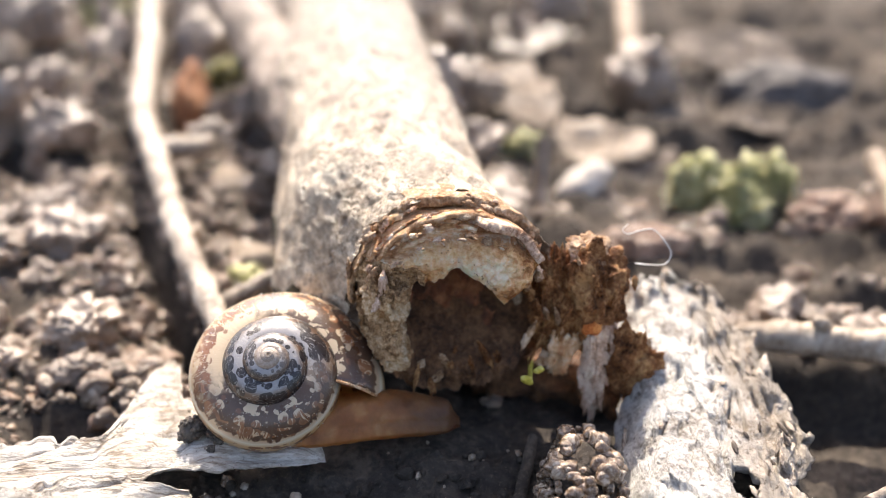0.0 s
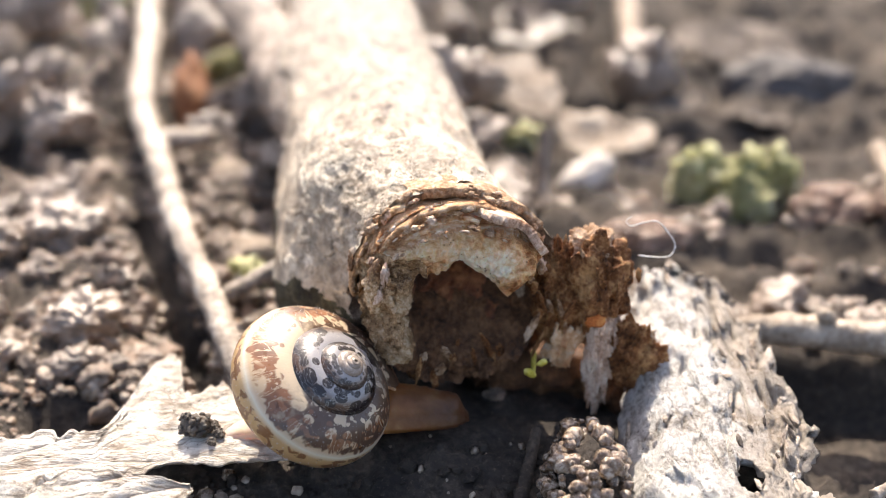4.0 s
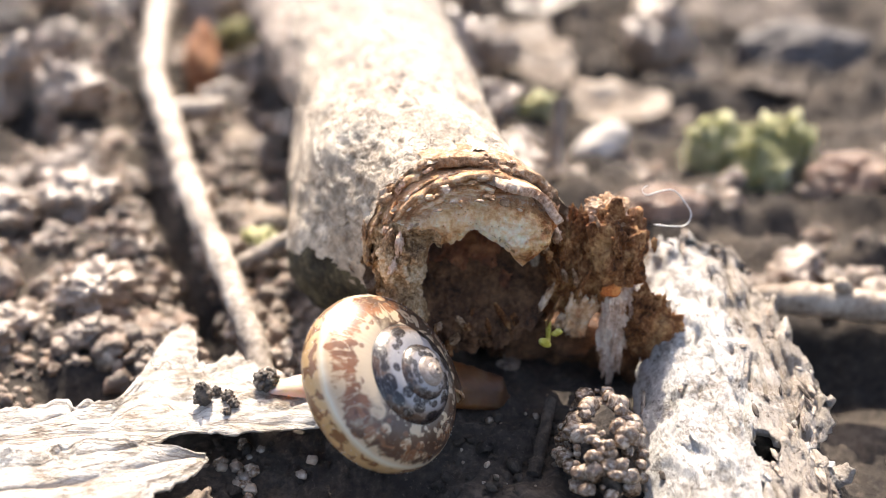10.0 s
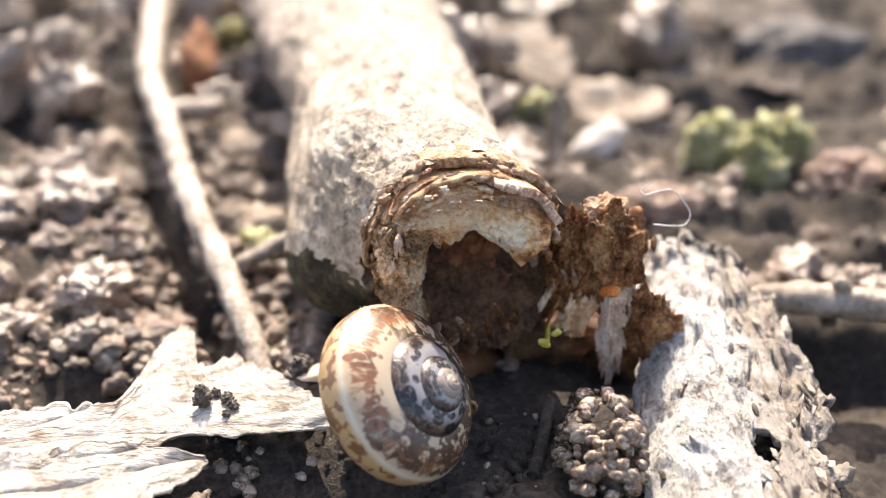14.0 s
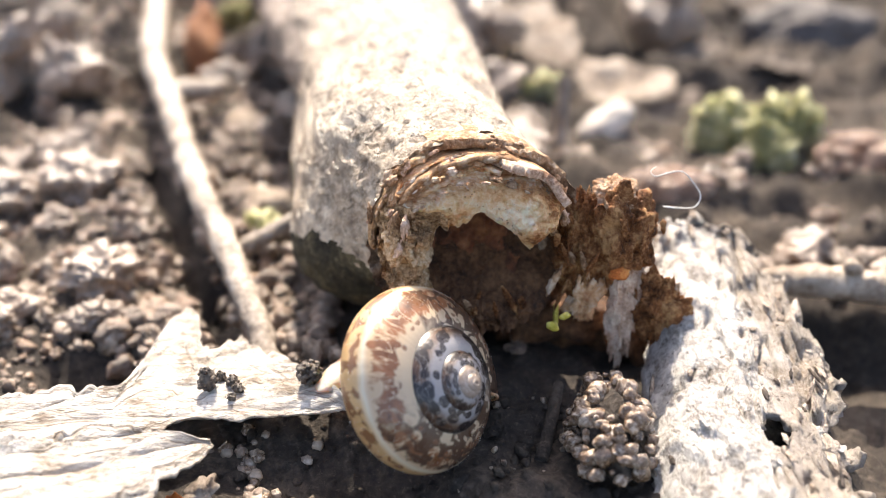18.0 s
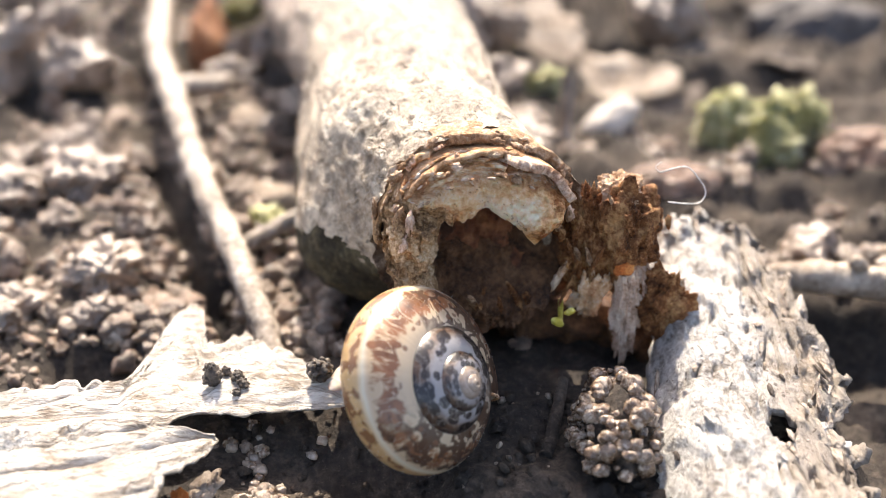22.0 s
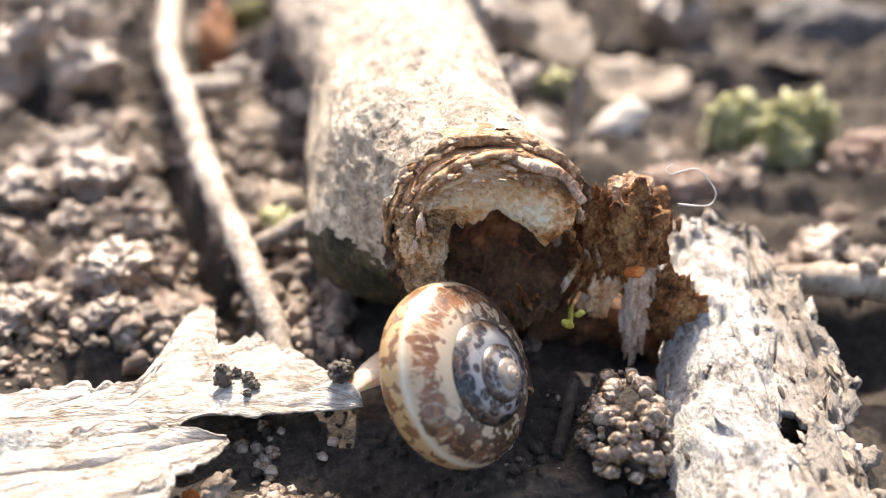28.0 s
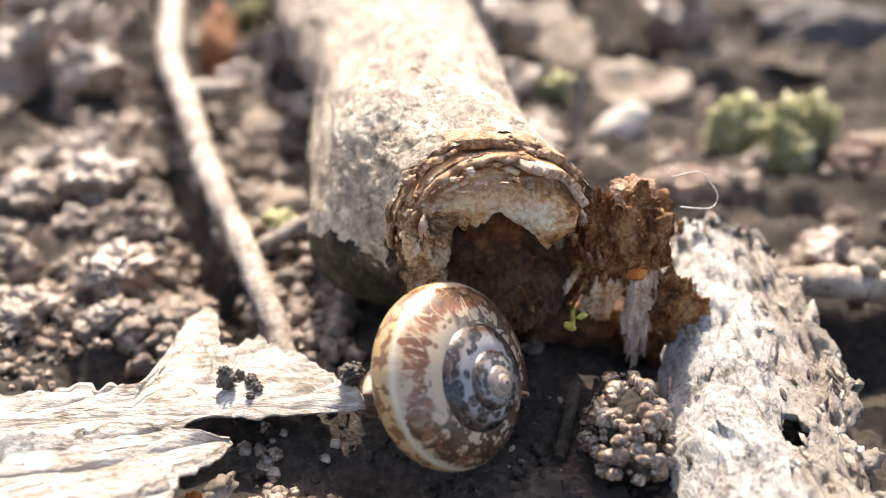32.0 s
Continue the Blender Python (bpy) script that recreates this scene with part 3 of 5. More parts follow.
scatter_crumbs("soil_crumbs", "loose heaped crumbs beside the branch", 700, 0.4, 1.3, M_CRUMB, (-34, -11, 94, 122), 7, lambda x, y: off_log(x, y) and beside_twig(x, y) < 0.4 and noise.noise(Vector((x / 5, y / 5, 2.0))) > -0.15, 0.9)
scatter_crumbs("hollow_crumbs", "small damp crumbs in the shaded hollow", 420, 0.25, 0.9, M_SOIL, (-22, 20, 58, 84), 6)

# ---- the fallen branch ----


def log_frame(s):
    """Centre, side and up of the branch, s millimetres behind its broken end."""
    d = (LOG_B - LOG_A) / np.linalg.norm(LOG_B - LOG_A)
    side = np.cross(d, (0, 0, 1.0))
    side /= np.linalg.norm(side)
    flare = 4.6 * (1 - smooth_step(s, -4, 15))
    return LOG_A + d * s + side * flare, side, np.cross(side, d), d


def rim(w):
    """How far the broken bark reaches past or behind the end, by the angle round the branch (0: right, 90: top)."""
    return 1.1 * fbm(math.cos(w) * 2.2, math.sin(w) * 2.2, 4.4, 4) + 1.2 * max(0, -math.sin(w))


def build_branch():
    log = thing("fallen_branch", "thick fallen branch with grey-brown bark and rotten broken end", "branch", place=(3.0, 91, 4))
    base = np.array((3.0, 91.0, 4.0))
    n, seg = 340, 190
    verts = []
    for i in range(n):
        for j in range(seg):
            w = 2 * math.pi * j / seg
            k = (i / (n - 1)) ** 1.6
            s = rim(w) * (1 - k) + 260 * k
            c, side, up, d = log_frame(s)
            o = side * math.cos(w) + up * math.sin(w)
            r = LOG_R + 1.2 * smooth_step(s, 0, 12) + 0.004 * s
            r += 2.2 * math.exp(-((s - 66) / 14) ** 2) * math.exp(-((math.degrees(w) - 165) / 35) ** 2)
            r += 4.2 * math.exp(-((math.degrees(w) - 217) / 27) ** 2) * smooth_step(s, -1, 7) * (1 - smooth_step(s, 28, 60))
            q = c + o * r
            r += 0.55 * fbm(q[0] / 7, q[1] / 12, q[2] / 7, 3) + 0.26 * fbm(q[0] / 1.4, q[1] / 2.4, q[2] / 1.4, 4) + 0.12 * fbm(q[0] / 0.5, q[1] / 0.6, q[2] / 0.5, 2) * (1 - smooth_step(s, 20, 40))
            crack = noise.noise(Vector((q[0] / 1.3, q[1] / 4.5, q[2] / 1.3)))
            r -= 0.35 * max(0, 0.5 - abs(crack) * 5)
            verts.append(c + o * r - base)
    # the damp faces are mossy bark with the underside's shade in their colour
    dry, damp = [], []
    for f in grid_faces(n, seg, True):
        i, j = divmod(f[0], seg)
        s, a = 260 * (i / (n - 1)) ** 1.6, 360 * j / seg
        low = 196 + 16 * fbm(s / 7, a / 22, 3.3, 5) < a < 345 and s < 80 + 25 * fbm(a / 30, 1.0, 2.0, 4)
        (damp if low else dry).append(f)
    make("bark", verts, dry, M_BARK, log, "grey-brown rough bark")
    make("damp_bark", verts, damp, M_DAMPSHADEBARK, log, "damp mossy underside bark, blackened for shade")
    # the torn thickness of the bark seen at the end
    rows = []
    for i in range(9):
        for j in range(seg):
            w = 2 * math.pi * j / seg
            first = np.array(verts[j])
            c, side, up, d = log_frame(rim(w) + (0.0 if i < 5 else (i - 4) * 1.3))
            o = side * math.cos(w) + up * math.sin(w)
            thick = 2.5 + 0.9 * fbm(math.cos(w) * 3, math.sin(w) * 3, 8.8, 3)
            q = c + o * (LOG_R - thick * min(i, 4) / 4) + d * 0.35 * min(i, 3)
            q = q + o * 0.4 * fbm(q[0] * 0.9, q[1] * 0.9, q[2] * 0.9 + i, 4)
            rows.append(first if i == 0 else q - base)
    make("bark_rim", rows, grid_faces(9, seg, True), M_DARKBARK, log, "dark torn bark edge")

    # the broken face: ringed wood under the bark, a heartwood lobe standing out, a rotted hollow below it
    def front(px, pz):
        """How far the broken face stands before the end, from place across and up (radius 1), and which wood it is."""
        wob = 0.05 * fbm(px * 5, pz * 2, 3.3, 5)
        lip = 0.72 - 0.42 * (px - 0.12) ** 2 + wob
        edge = float(np.interp(px, (-0.9, -0.55, -0.3, 0.0, 0.2, 0.43, 0.6, 0.74, 0.95), (0.42, 0.36, 0.28, 0.42, 0.33, 0.1, 0.2, 0.36, 0.5))) + 0.045 * fbm(px * 7, 1.7, 3.3, 6)
        rings = 2.0 + 1.4 * (0.95 - math.hypot(px, pz)) + 0.35 * math.sin(math.hypot(px - 0.05, pz) * 62) * smooth_step(fbm(px * 2, pz * 2, 6.1, 3), -0.3, 0.2)
        lobe = 5.3 + 1.1 * math.exp(-((px - 0.38) / 0.3) ** 2) - 2.4 * smooth_step(abs(px - 0.12), 0.5, 0.95) + 0.5 * fbm(px * 2.4, pz * 2.8, 7.7, 5) + 0.35 * smooth_step(fbm(px * 1.8, pz * 5, 1.1, 4), 0, 0.12)
        lobe -= 1.6 * smooth_step(pz, 0.3, 0.72) + 0.8 * smooth_step(edge + 0.16 - pz, 0, 0.16)
        out = smooth_step(lip - pz, -0.03, 0.1)
        top = rings * (1 - out) + lobe * out
        hollow = smooth_step(edge - pz, -0.015, 0.06)
        deep = -0.6 - 2.6 * math.exp(-((px + 0.1) ** 2 + (pz - 0.1) ** 2) / 0.06) - 2.4 * math.exp(-((px - 0.62) ** 2 + (pz - 0.0) ** 2) / 0.07) + 0.9 * fbm(px * 3, pz * 3, 9.9, 5)
        low = smooth_step(-pz, 0.3, 0.72)
        deep = deep * (1 - low) + (3.4 + 1.2 * fbm(px * 6, pz * 2.5, 3.0, 5)) * low
        w = top * (1 - hollow) + deep * hollow
        shore = -0.4 + 0.14 * fbm(pz * 2.5, 3.1, 0.4, 4) + 0.12 * pz
        left = (1 - smooth_step(px - shore, -0.14, 0.08)) * (1 - smooth_step(pz, 0.32, 0.55)) * smooth_step(pz, -0.85, -0.45)
        w = w * (1 - left) + (4.6 - 1.8 * pz - 2.6 * smooth_step(-px, 0.5, 0.9) + 1.5 * fbm(px * 4.5, pz * 4.5, 2.2, 6)) * left
        right = smooth_step(px + 0.1 * fbm(pz * 4, 6.2, 1.0, 4), 0.72, 0.84) * (1 - smooth_step(pz, 0.25, 0.45))
        w = w * (1 - right) + (2.6 + 0.9 * fbm(px * 11, pz * 2, 4.2, 4)) * right
        if right > 0.5:
            return w, 5
        if left > 0.45:
            return w, 2
        if hollow < 0.5:
            return w, 0 if out > 0.5 else 4
        # the low and right parts of the hollow take the darker material
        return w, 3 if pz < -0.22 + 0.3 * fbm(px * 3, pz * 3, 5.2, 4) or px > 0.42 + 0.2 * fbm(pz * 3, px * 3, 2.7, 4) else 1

    def face(name, wanted, mat, label, shift=0.0, lim=0.93):
        m = 150
        idx, vs, fs = {}, [], []
        for i in range(m + 1):
            for j in range(m + 1):
                px, pz = (2 * i / m - 1) * lim, (2 * j / m - 1) * lim
                if px * px + pz * pz > lim * lim:
                    continue
                w, hol = front(px, pz)
                c, side, up, d = log_frame(0)
                q = c + side * px * LOG_R + up * pz * LOG_R - d * (w + shift)
                q = q + 0.3 * np.array((0, fbm(*(q * 2.4), 4), 0)) + (0.4 if hol == 2 else 0.15) * np.array((fbm(*(q * 0.9), 4), fbm(*(q * 0.9 + 9), 4), fbm(*(q * 0.9 + 5), 4)))
                idx[i, j] = len(vs)
                vs.append(q - base)
                vs[-1] = np.append(vs[-1], hol)
        for i in range(m):
            for j in range(m):
                k = [(i, j), (i + 1, j), (i + 1, j + 1), (i, j + 1)]
                if all(p in idx for p in k):
                    if vs[idx[k[0]]][3] == wanted:
                        fs.append(tuple(idx[p] for p in k))
        make(name, np.array(vs)[:, :3], fs, mat, log, label)

    face("heartwood", 0, M_HEART, "cream and brown crumbling wood")
    face("hollow", 1, M_HOLLOW, "dark damp rotten hollow")
    face("hollow_floor", 3, M_DARKWOOD, "darker rotten wood low and right in the hollow")
    face("rotten_edge", 2, M_EDGE, "mottled brown crumbling wood")
    face("sapwood", 4, M_RING, "brown ringed wood under the bark")
    face("torn_wood", 5, M_ROT, "fibrous rust-brown torn wood")

    # layers torn apart at the rim: a crumbling bark lip, a golden bast curl, a white fibrous one
    for k, (r0, r1, w0, w1, out, thick, mat) in enumerate([(0.95, 0.97, 28, 112, 0.9, 0.9, M_LIP), (0.86, 0.9, 26, 156, 3.0, 0.35, M_STRAW), (0.8, 0.87, 22, 84, 4.2, 0.8, M_FIBRE), (0.93, 0.95, 112, 190, 0.7, 0.5, M_EDGE), (0.9, 0.96, 136, 158, 2.4, 0.4, M_STRAW), (0.74, 0.77, 70, 150, 3.0, 0.4, M_RING)]):
        m, vs = 220, []
        for i in range(m):
            a = w0 + (w1 - w0) * i / (m - 1)
            w = radians(a)
            ends = min(1, (a - w0) / 9, (w1 - a) / 9)
            for j in range(9):
                t = j / 8
                reach = (out + 2.5) * (0.5 + 0.5 * ends) + 0.9 * fbm(a / 16, 0.0, k * 3.3, 6)
                c, side, up, d = log_frame(2.5 - reach * t)
                o = side * math.cos(w) + up * math.sin(w)
                r = LOG_R * (r0 + (r1 - r0) * t) + 0.35 * fbm(a / 34, k * 2.0, t * 1.5, 4) + 0.09 * fbm(a / 9, k * 2.0, t * 3, 5) - 0.5 * (1 - ends) * t
                vs.append(c + o * r - base)
        ob = make("bast_layer", vs, grid_faces(m, 9), mat, log, {M_STRAW: "thin curling golden bast", M_FIBRE: "frayed white fibre layer"}.get(mat, "crumbling brown bark layer"))
        so = ob.modifiers.new("thickness", "SOLIDIFY")
        so.thickness, so.offset = thick * MM, 0

    # rotten chunk torn away beside the end, with hanging shreds
    c, side, up, d = log_frame(0)

    def at(across, height, ahead):
        return c + side * across + up * height - d * ahead - base

    v, f = lump(2.3, (3.6, 2.9, 5.0), 0.36, 2.0, 6, 7, 0.05)
    make("bark_chunk", turned(v, 0, 5, 0) + at(13.6, -0.9, 0.8), f, M_ROT, log, "crumbling rotten brown bark chunk")
    v, f = lump(5.1, (2.0, 2.0, 1.6), 0.45, 2.2, 6, 7, 0.03)
    make("bark_chunk", v + at(13.4, 3.0, -0.4), f, M_LIP, log, "tan crumbling bark knob")
    v, f = lump(8.7, (2.3, 0.9, 4.2), 0.5, 2.0, 6, 7, 0.25)
    make("bark_flake", turned(v, 0, -14, 10) + at(18.0, -8.0, 3.6), f, M_ROT, log, "loose brown bark flake")
    v, f = lump(4.4, (2.0, 1.7, 5.6), 0.4, 2.2, 6, 7, 0.08)
    make("bark_chunk", turned(v, 0, -4, 0) + at(10.3, -1.8, 0.6), f, M_ROT, log, "fibrous rust-brown torn wood")
    v, f = lump(3.9, (1.4, 0.9, 2.7), 0.6, 2.0, 5, 6, 0.25)
    make("bark_flake", turned(v, 0, 24, 0) + at(10.9, -6.2, 1.4), f, M_PEEL, log, "cream and orange peeling inner bark")
    v, f = lump(6.6, (0.8, 0.6, 1.8), 0.6, 2.0, 5, 6, 0.25)
    make("bark_flake", turned(v, 0, -16, 0) + at(9.2, -5.0, 0.8), f, M_ROT, log, "rust-brown shred of inner bark")
    v, f = lump(6.2, (1.25, 0.9, 5.2), 0.5, 2.4, 6, 7, 0.35)
    make("fibre_strip", turned(v, 0, 2, 0) + at(14.1, -7.4, 2.8), f, M_FIBRE, log, "hanging strip of white fibre")
    v, f = lump(1.2, (0.75, 0.5, 2.4), 0.5, 1.9, 4, 5, 0.25)
    make("fibre_strip", turned(v, 0, -10, 0) + at(15.9, -5.8, 3.2), f, M_FIBRE, log, "hanging strip of white fibre")
    # crumbs and splinters that stand out along the torn rim and on the lip of the heartwood
    rng = random.Random(78)
    for k in range(120):
        w = radians(rng.uniform(12, 172))
        r, ahead = rng.choice(((1.0, 0.2), (0.95, 1.0), (0.88, 2.4), (0.84, 3.2), (0.74, 4.2)))
        r, ahead = LOG_R * (r + rng.gauss(0, 0.012)), ahead + rng.gauss(0, 0.35)
        q = 0.12 + 0.42 * rng.random() ** 2.2
        v, f = lump(k * 2.1 + 0.9, (q * rng.uniform(0.9, 2.2), q, q * rng.uniform(0.5, 0.9)), 0.6, 1.8, 3, 5, 0.15)
        v = turned(v, rng.uniform(-30, 30), -math.degrees(w) + 90 + rng.uniform(-20, 20), rng.uniform(-30, 30))
        make("bark_crumb", v + at(r * math.cos(w), r * math.sin(w), ahead), f, (M_LIP, M_STRAW, M_FIBRE, M_LIP)[k % 4], log)
    # loose shreds on the torn wood
    rng = random.Random(77)
    for k in range(26):
        ln = rng.uniform(0.5, 1.7)
        v, f = lump(k * 1.7 + 3.3, (rng.uniform(0.18, 0.4), rng.uniform(0.15, 0.3), ln), 0.6, 2.0, 3, 5, 0.2)
        side_at = rng.choice(((8.3, 2.0), (13.6, 3.2), (-0.5, 5.0)))
        place = at(side_at[0] + rng.gauss(0, side_at[1] * 0.55), rng.uniform(-8.5, -4.8) if side_at[0] < 5 else rng.uniform(-6, 4), rng.uniform(2.6, 4.0))
        make("bark_shred", turned(v, rng.uniform(-25, 25), rng.uniform(-30, 30), 0) + place, f, M_ROT if k % 3 else M_LIP, log)
    v, f = lump(7.7, (1.05, 0.8, 0.65), 0.35, 1.6, 3, 4)
    make("fungus_cap", v + at(13.1, -3.0, 3.6), f, M_CAP, log, "small orange fungus knob")
    v, f = lump(4.7, (1.5, 1.2, 1.9), 0.5, 2.0, 5, 6, 0.08)
    make("bark_lump", v + at(-6.9, 1.4, 3.6), f, M_EDGE, log, "tan crumbling lump at the rim")
    # two dark lumps added to stand in for the shade below the end
    v, f = lump(4.1, (3.2, 6.5, 4.0), 0.4, 1.5, 4, 5, 0.1)
    make("rotten_underside", v + at(16.2, -12.2, -4.0), f, M_DARKWOOD, log, "dark lump added for shade under the broken end")
    v, f = lump(9.4, (7.5, 5.5, 5.5), 0.4, 1.5, 5, 5, 0.1)
    make("rotten_underside", v + at(10.5, -11.5, -6.0), f, M_DARKWOOD, log, "dark lump added for shade under the broken end")
    # swollen side knot further back
    pts = [log_frame(38)[0] + (-6.5, 0, -2) - base, log_frame(62)[0] + (-10.5, 0, 0) - base, log_frame(92)[0] + (-15.5, 0, 1) - base, log_frame(125)[0] + (-23, 0, 1) - base]
    v, f = tube(pts, (4.0, 5.0, 5.0, 4.2), 60, 40, 0.15, 0.25, 2.0)
    make("side_limb", v, f, M_LIMB, log, "shaded stub of a side limb")
    return log


build_branch()


def build_hair():
    pts = [(20.5, 92.5, 17.3), (22.2, 93.0, 16.9), (23.7, 93.5, 16.8), (24.2, 93.8, 17.8), (23.4, 94.1, 19.1), (22.3, 94.2, 20.1), (20.9, 94.2, 19.9), (19.9, 94.2, 19.6), (19.4, 94.2, 20.1), (19.9, 94.2, 20.6)]
    v, f = tube(pts, (0.065, 0.06, 0.05), 90, 6, 0.6, 1.5, 1.0)
    tagged(make("plant_fibre", v, f, M_HAIR), "thin curled pale fibre caught on bark", "fibre")


build_hair()

# ---- sheets: dry leaf, pale bark ----


def edge_noise(s, k, amp):
    return amp * (fbm(s * 9, k, 0.5, 4) + 0.6 * fbm(s * 31, k, 4.5, 3))


def leaf_sheet(name, label, a, b, bend, upper, lower, z, lobes, seed, lean=0.4, mat=None, point=6.0, curl=0.0):
    """A leaf along a midrib from a to b. lobes: place along it, side, length, breadth before and behind it."""
    n, m = 210, 84
    a, b = np.array(a, float), np.array(b, float)
    d = (b - a) / np.linalg.norm(b - a)
    nrm = np.array((-d[1], d[0]))
    length = np.linalg.norm(b - a)
    verts, uvs = [], []
    for i in range(n):
        s = i / (n - 1)
        taper = min(1, (1 - s) * point) ** (0.6 if point > 4 else 0.85)
        for j in range(m):
            w = 2 * j / (m - 1) - 1
            half = upper if w > 0 else lower
            for (ls, sd, ll, before, behind) in lobes:
                if sd * w > 0:
                    half += ll * min(1, 1.4 * max(0, 1 - abs((s - ls) / (before if s < ls else behind)))) ** 0.8
            half *= taper
            half *= 1 + edge_noise(s, seed + (1 if w > 0 else 2), 0.24)
            half += edge_noise(s * 1.6, seed + (3 if w > 0 else 5), 0.9) * taper
            off = half * w
            p = a + d * (length * s + lean * abs(off)) + nrm * (off + bend * math.sin(math.pi * s))
            h = z + 0.5 * fbm(p[0] / 9, p[1] / 9, seed, 3) + 0.16 * math.sin(abs(off) * 0.55 + s * 9) * abs(w) + (0.5 if w > 0 else -0.3) * abs(w) ** 2 + 0.24 * fbm(p[0] / 9 + p[1] / 5, p[1] / 1.8 - p[0] / 4.5, seed, 5) + 0.15 * fbm(p[0] / 1.5, p[1] / 0.8 - p[0] / 2, seed, 5) - 0.7 * max(0, 0.12 - abs(noise.noise(Vector((p[0] / 14, p[1] / 3 - p[0] / 8, seed))))) * 4
            h -= 0.45 * math.exp(-(off / 0.5) ** 2)
            h += curl * max(0, w - 0.68) / 0.32 * min(1, 1.7 * (1 - s)) ** 1.6
            verts.append((*p, h))
            uvs.append((s * length / 14 + 0.12 * abs(off), w))
    root = np.array(verts[(n // 2) * m + m // 2])
    leaf = thing(name, label, "leaf", "", root)
    ob = make("blade", np.array(verts) - root, grid_faces(n, m), mat or M_LEAF, leaf, "", uvs)
    so = ob.modifiers.new("thickness", "SOLIDIFY")
    so.thickness, so.offset = 0.22 * MM, -1

    def on(s, w):
        return np.array(verts[int(s * (n - 1)) * m + int((w + 1) / 2 * (m - 1))]) - root + (0, 0, 0.08)

    v, f = tube([on(s, 0) for s in np.linspace(0, 0.96, 30)], (0.42, 0.34, 0.15), 90, 8, 0.4, 0.8, seed)
    make("midrib", v, f, M_TWIG, leaf, "pale raised midrib")
    for k in range(9):
        s0, side = 0.1 + 0.09 * k, 1 if k % 2 else -1
        v, f = tube([on(min(s0 + 0.1 * w, 0.97), side * w) for w in np.linspace(0.02, 0.9, 14)], (0.22, 0.16, 0.07), 40, 6, 0.4, 0.8, k)
        make("side_vein", v, f, mat or M_LEAF, leaf)
    return leaf


leaf_sheet("dry_leaf", "bleached dry lobed leaf lying on the soil", (-66, 72.5), (-8.5, 81.0), 0.5, 4.2, 1.0, 3.5,
           [(0.675, 1, 7.6, 0.03, 0.09), (0.715, 1, 2.2, 0.05, 0.03), (0.8, 1, 5.6, 0.14, 0.26), (0.3, 1, 1.5, 0.1, 0.1), (0.45, -1, 3.2, 0.3, 0.3)], 1.5, 0.15)
leaf_sheet("dry_leaf", "curled bleached dry leaf with ragged tip", (-60, 60.5), (-19.6, 75.3), -0.6, 4.6, 9.5, 3.75,
           [(0.3, -1, 3.0, 0.3, 0.3), (0.75, 1, 0.6, 0.1, 0.1)], 4.5, 0.2, None, 3.6, 2.0)


M_BIRCHCHIP = grainy("frayed bark chip", (0.16, 0.11, 0.08), (0.4, 0.32, 0.25), (0.62, 0.55, 0.48), 2, 0.4, 0.6, 0.3)


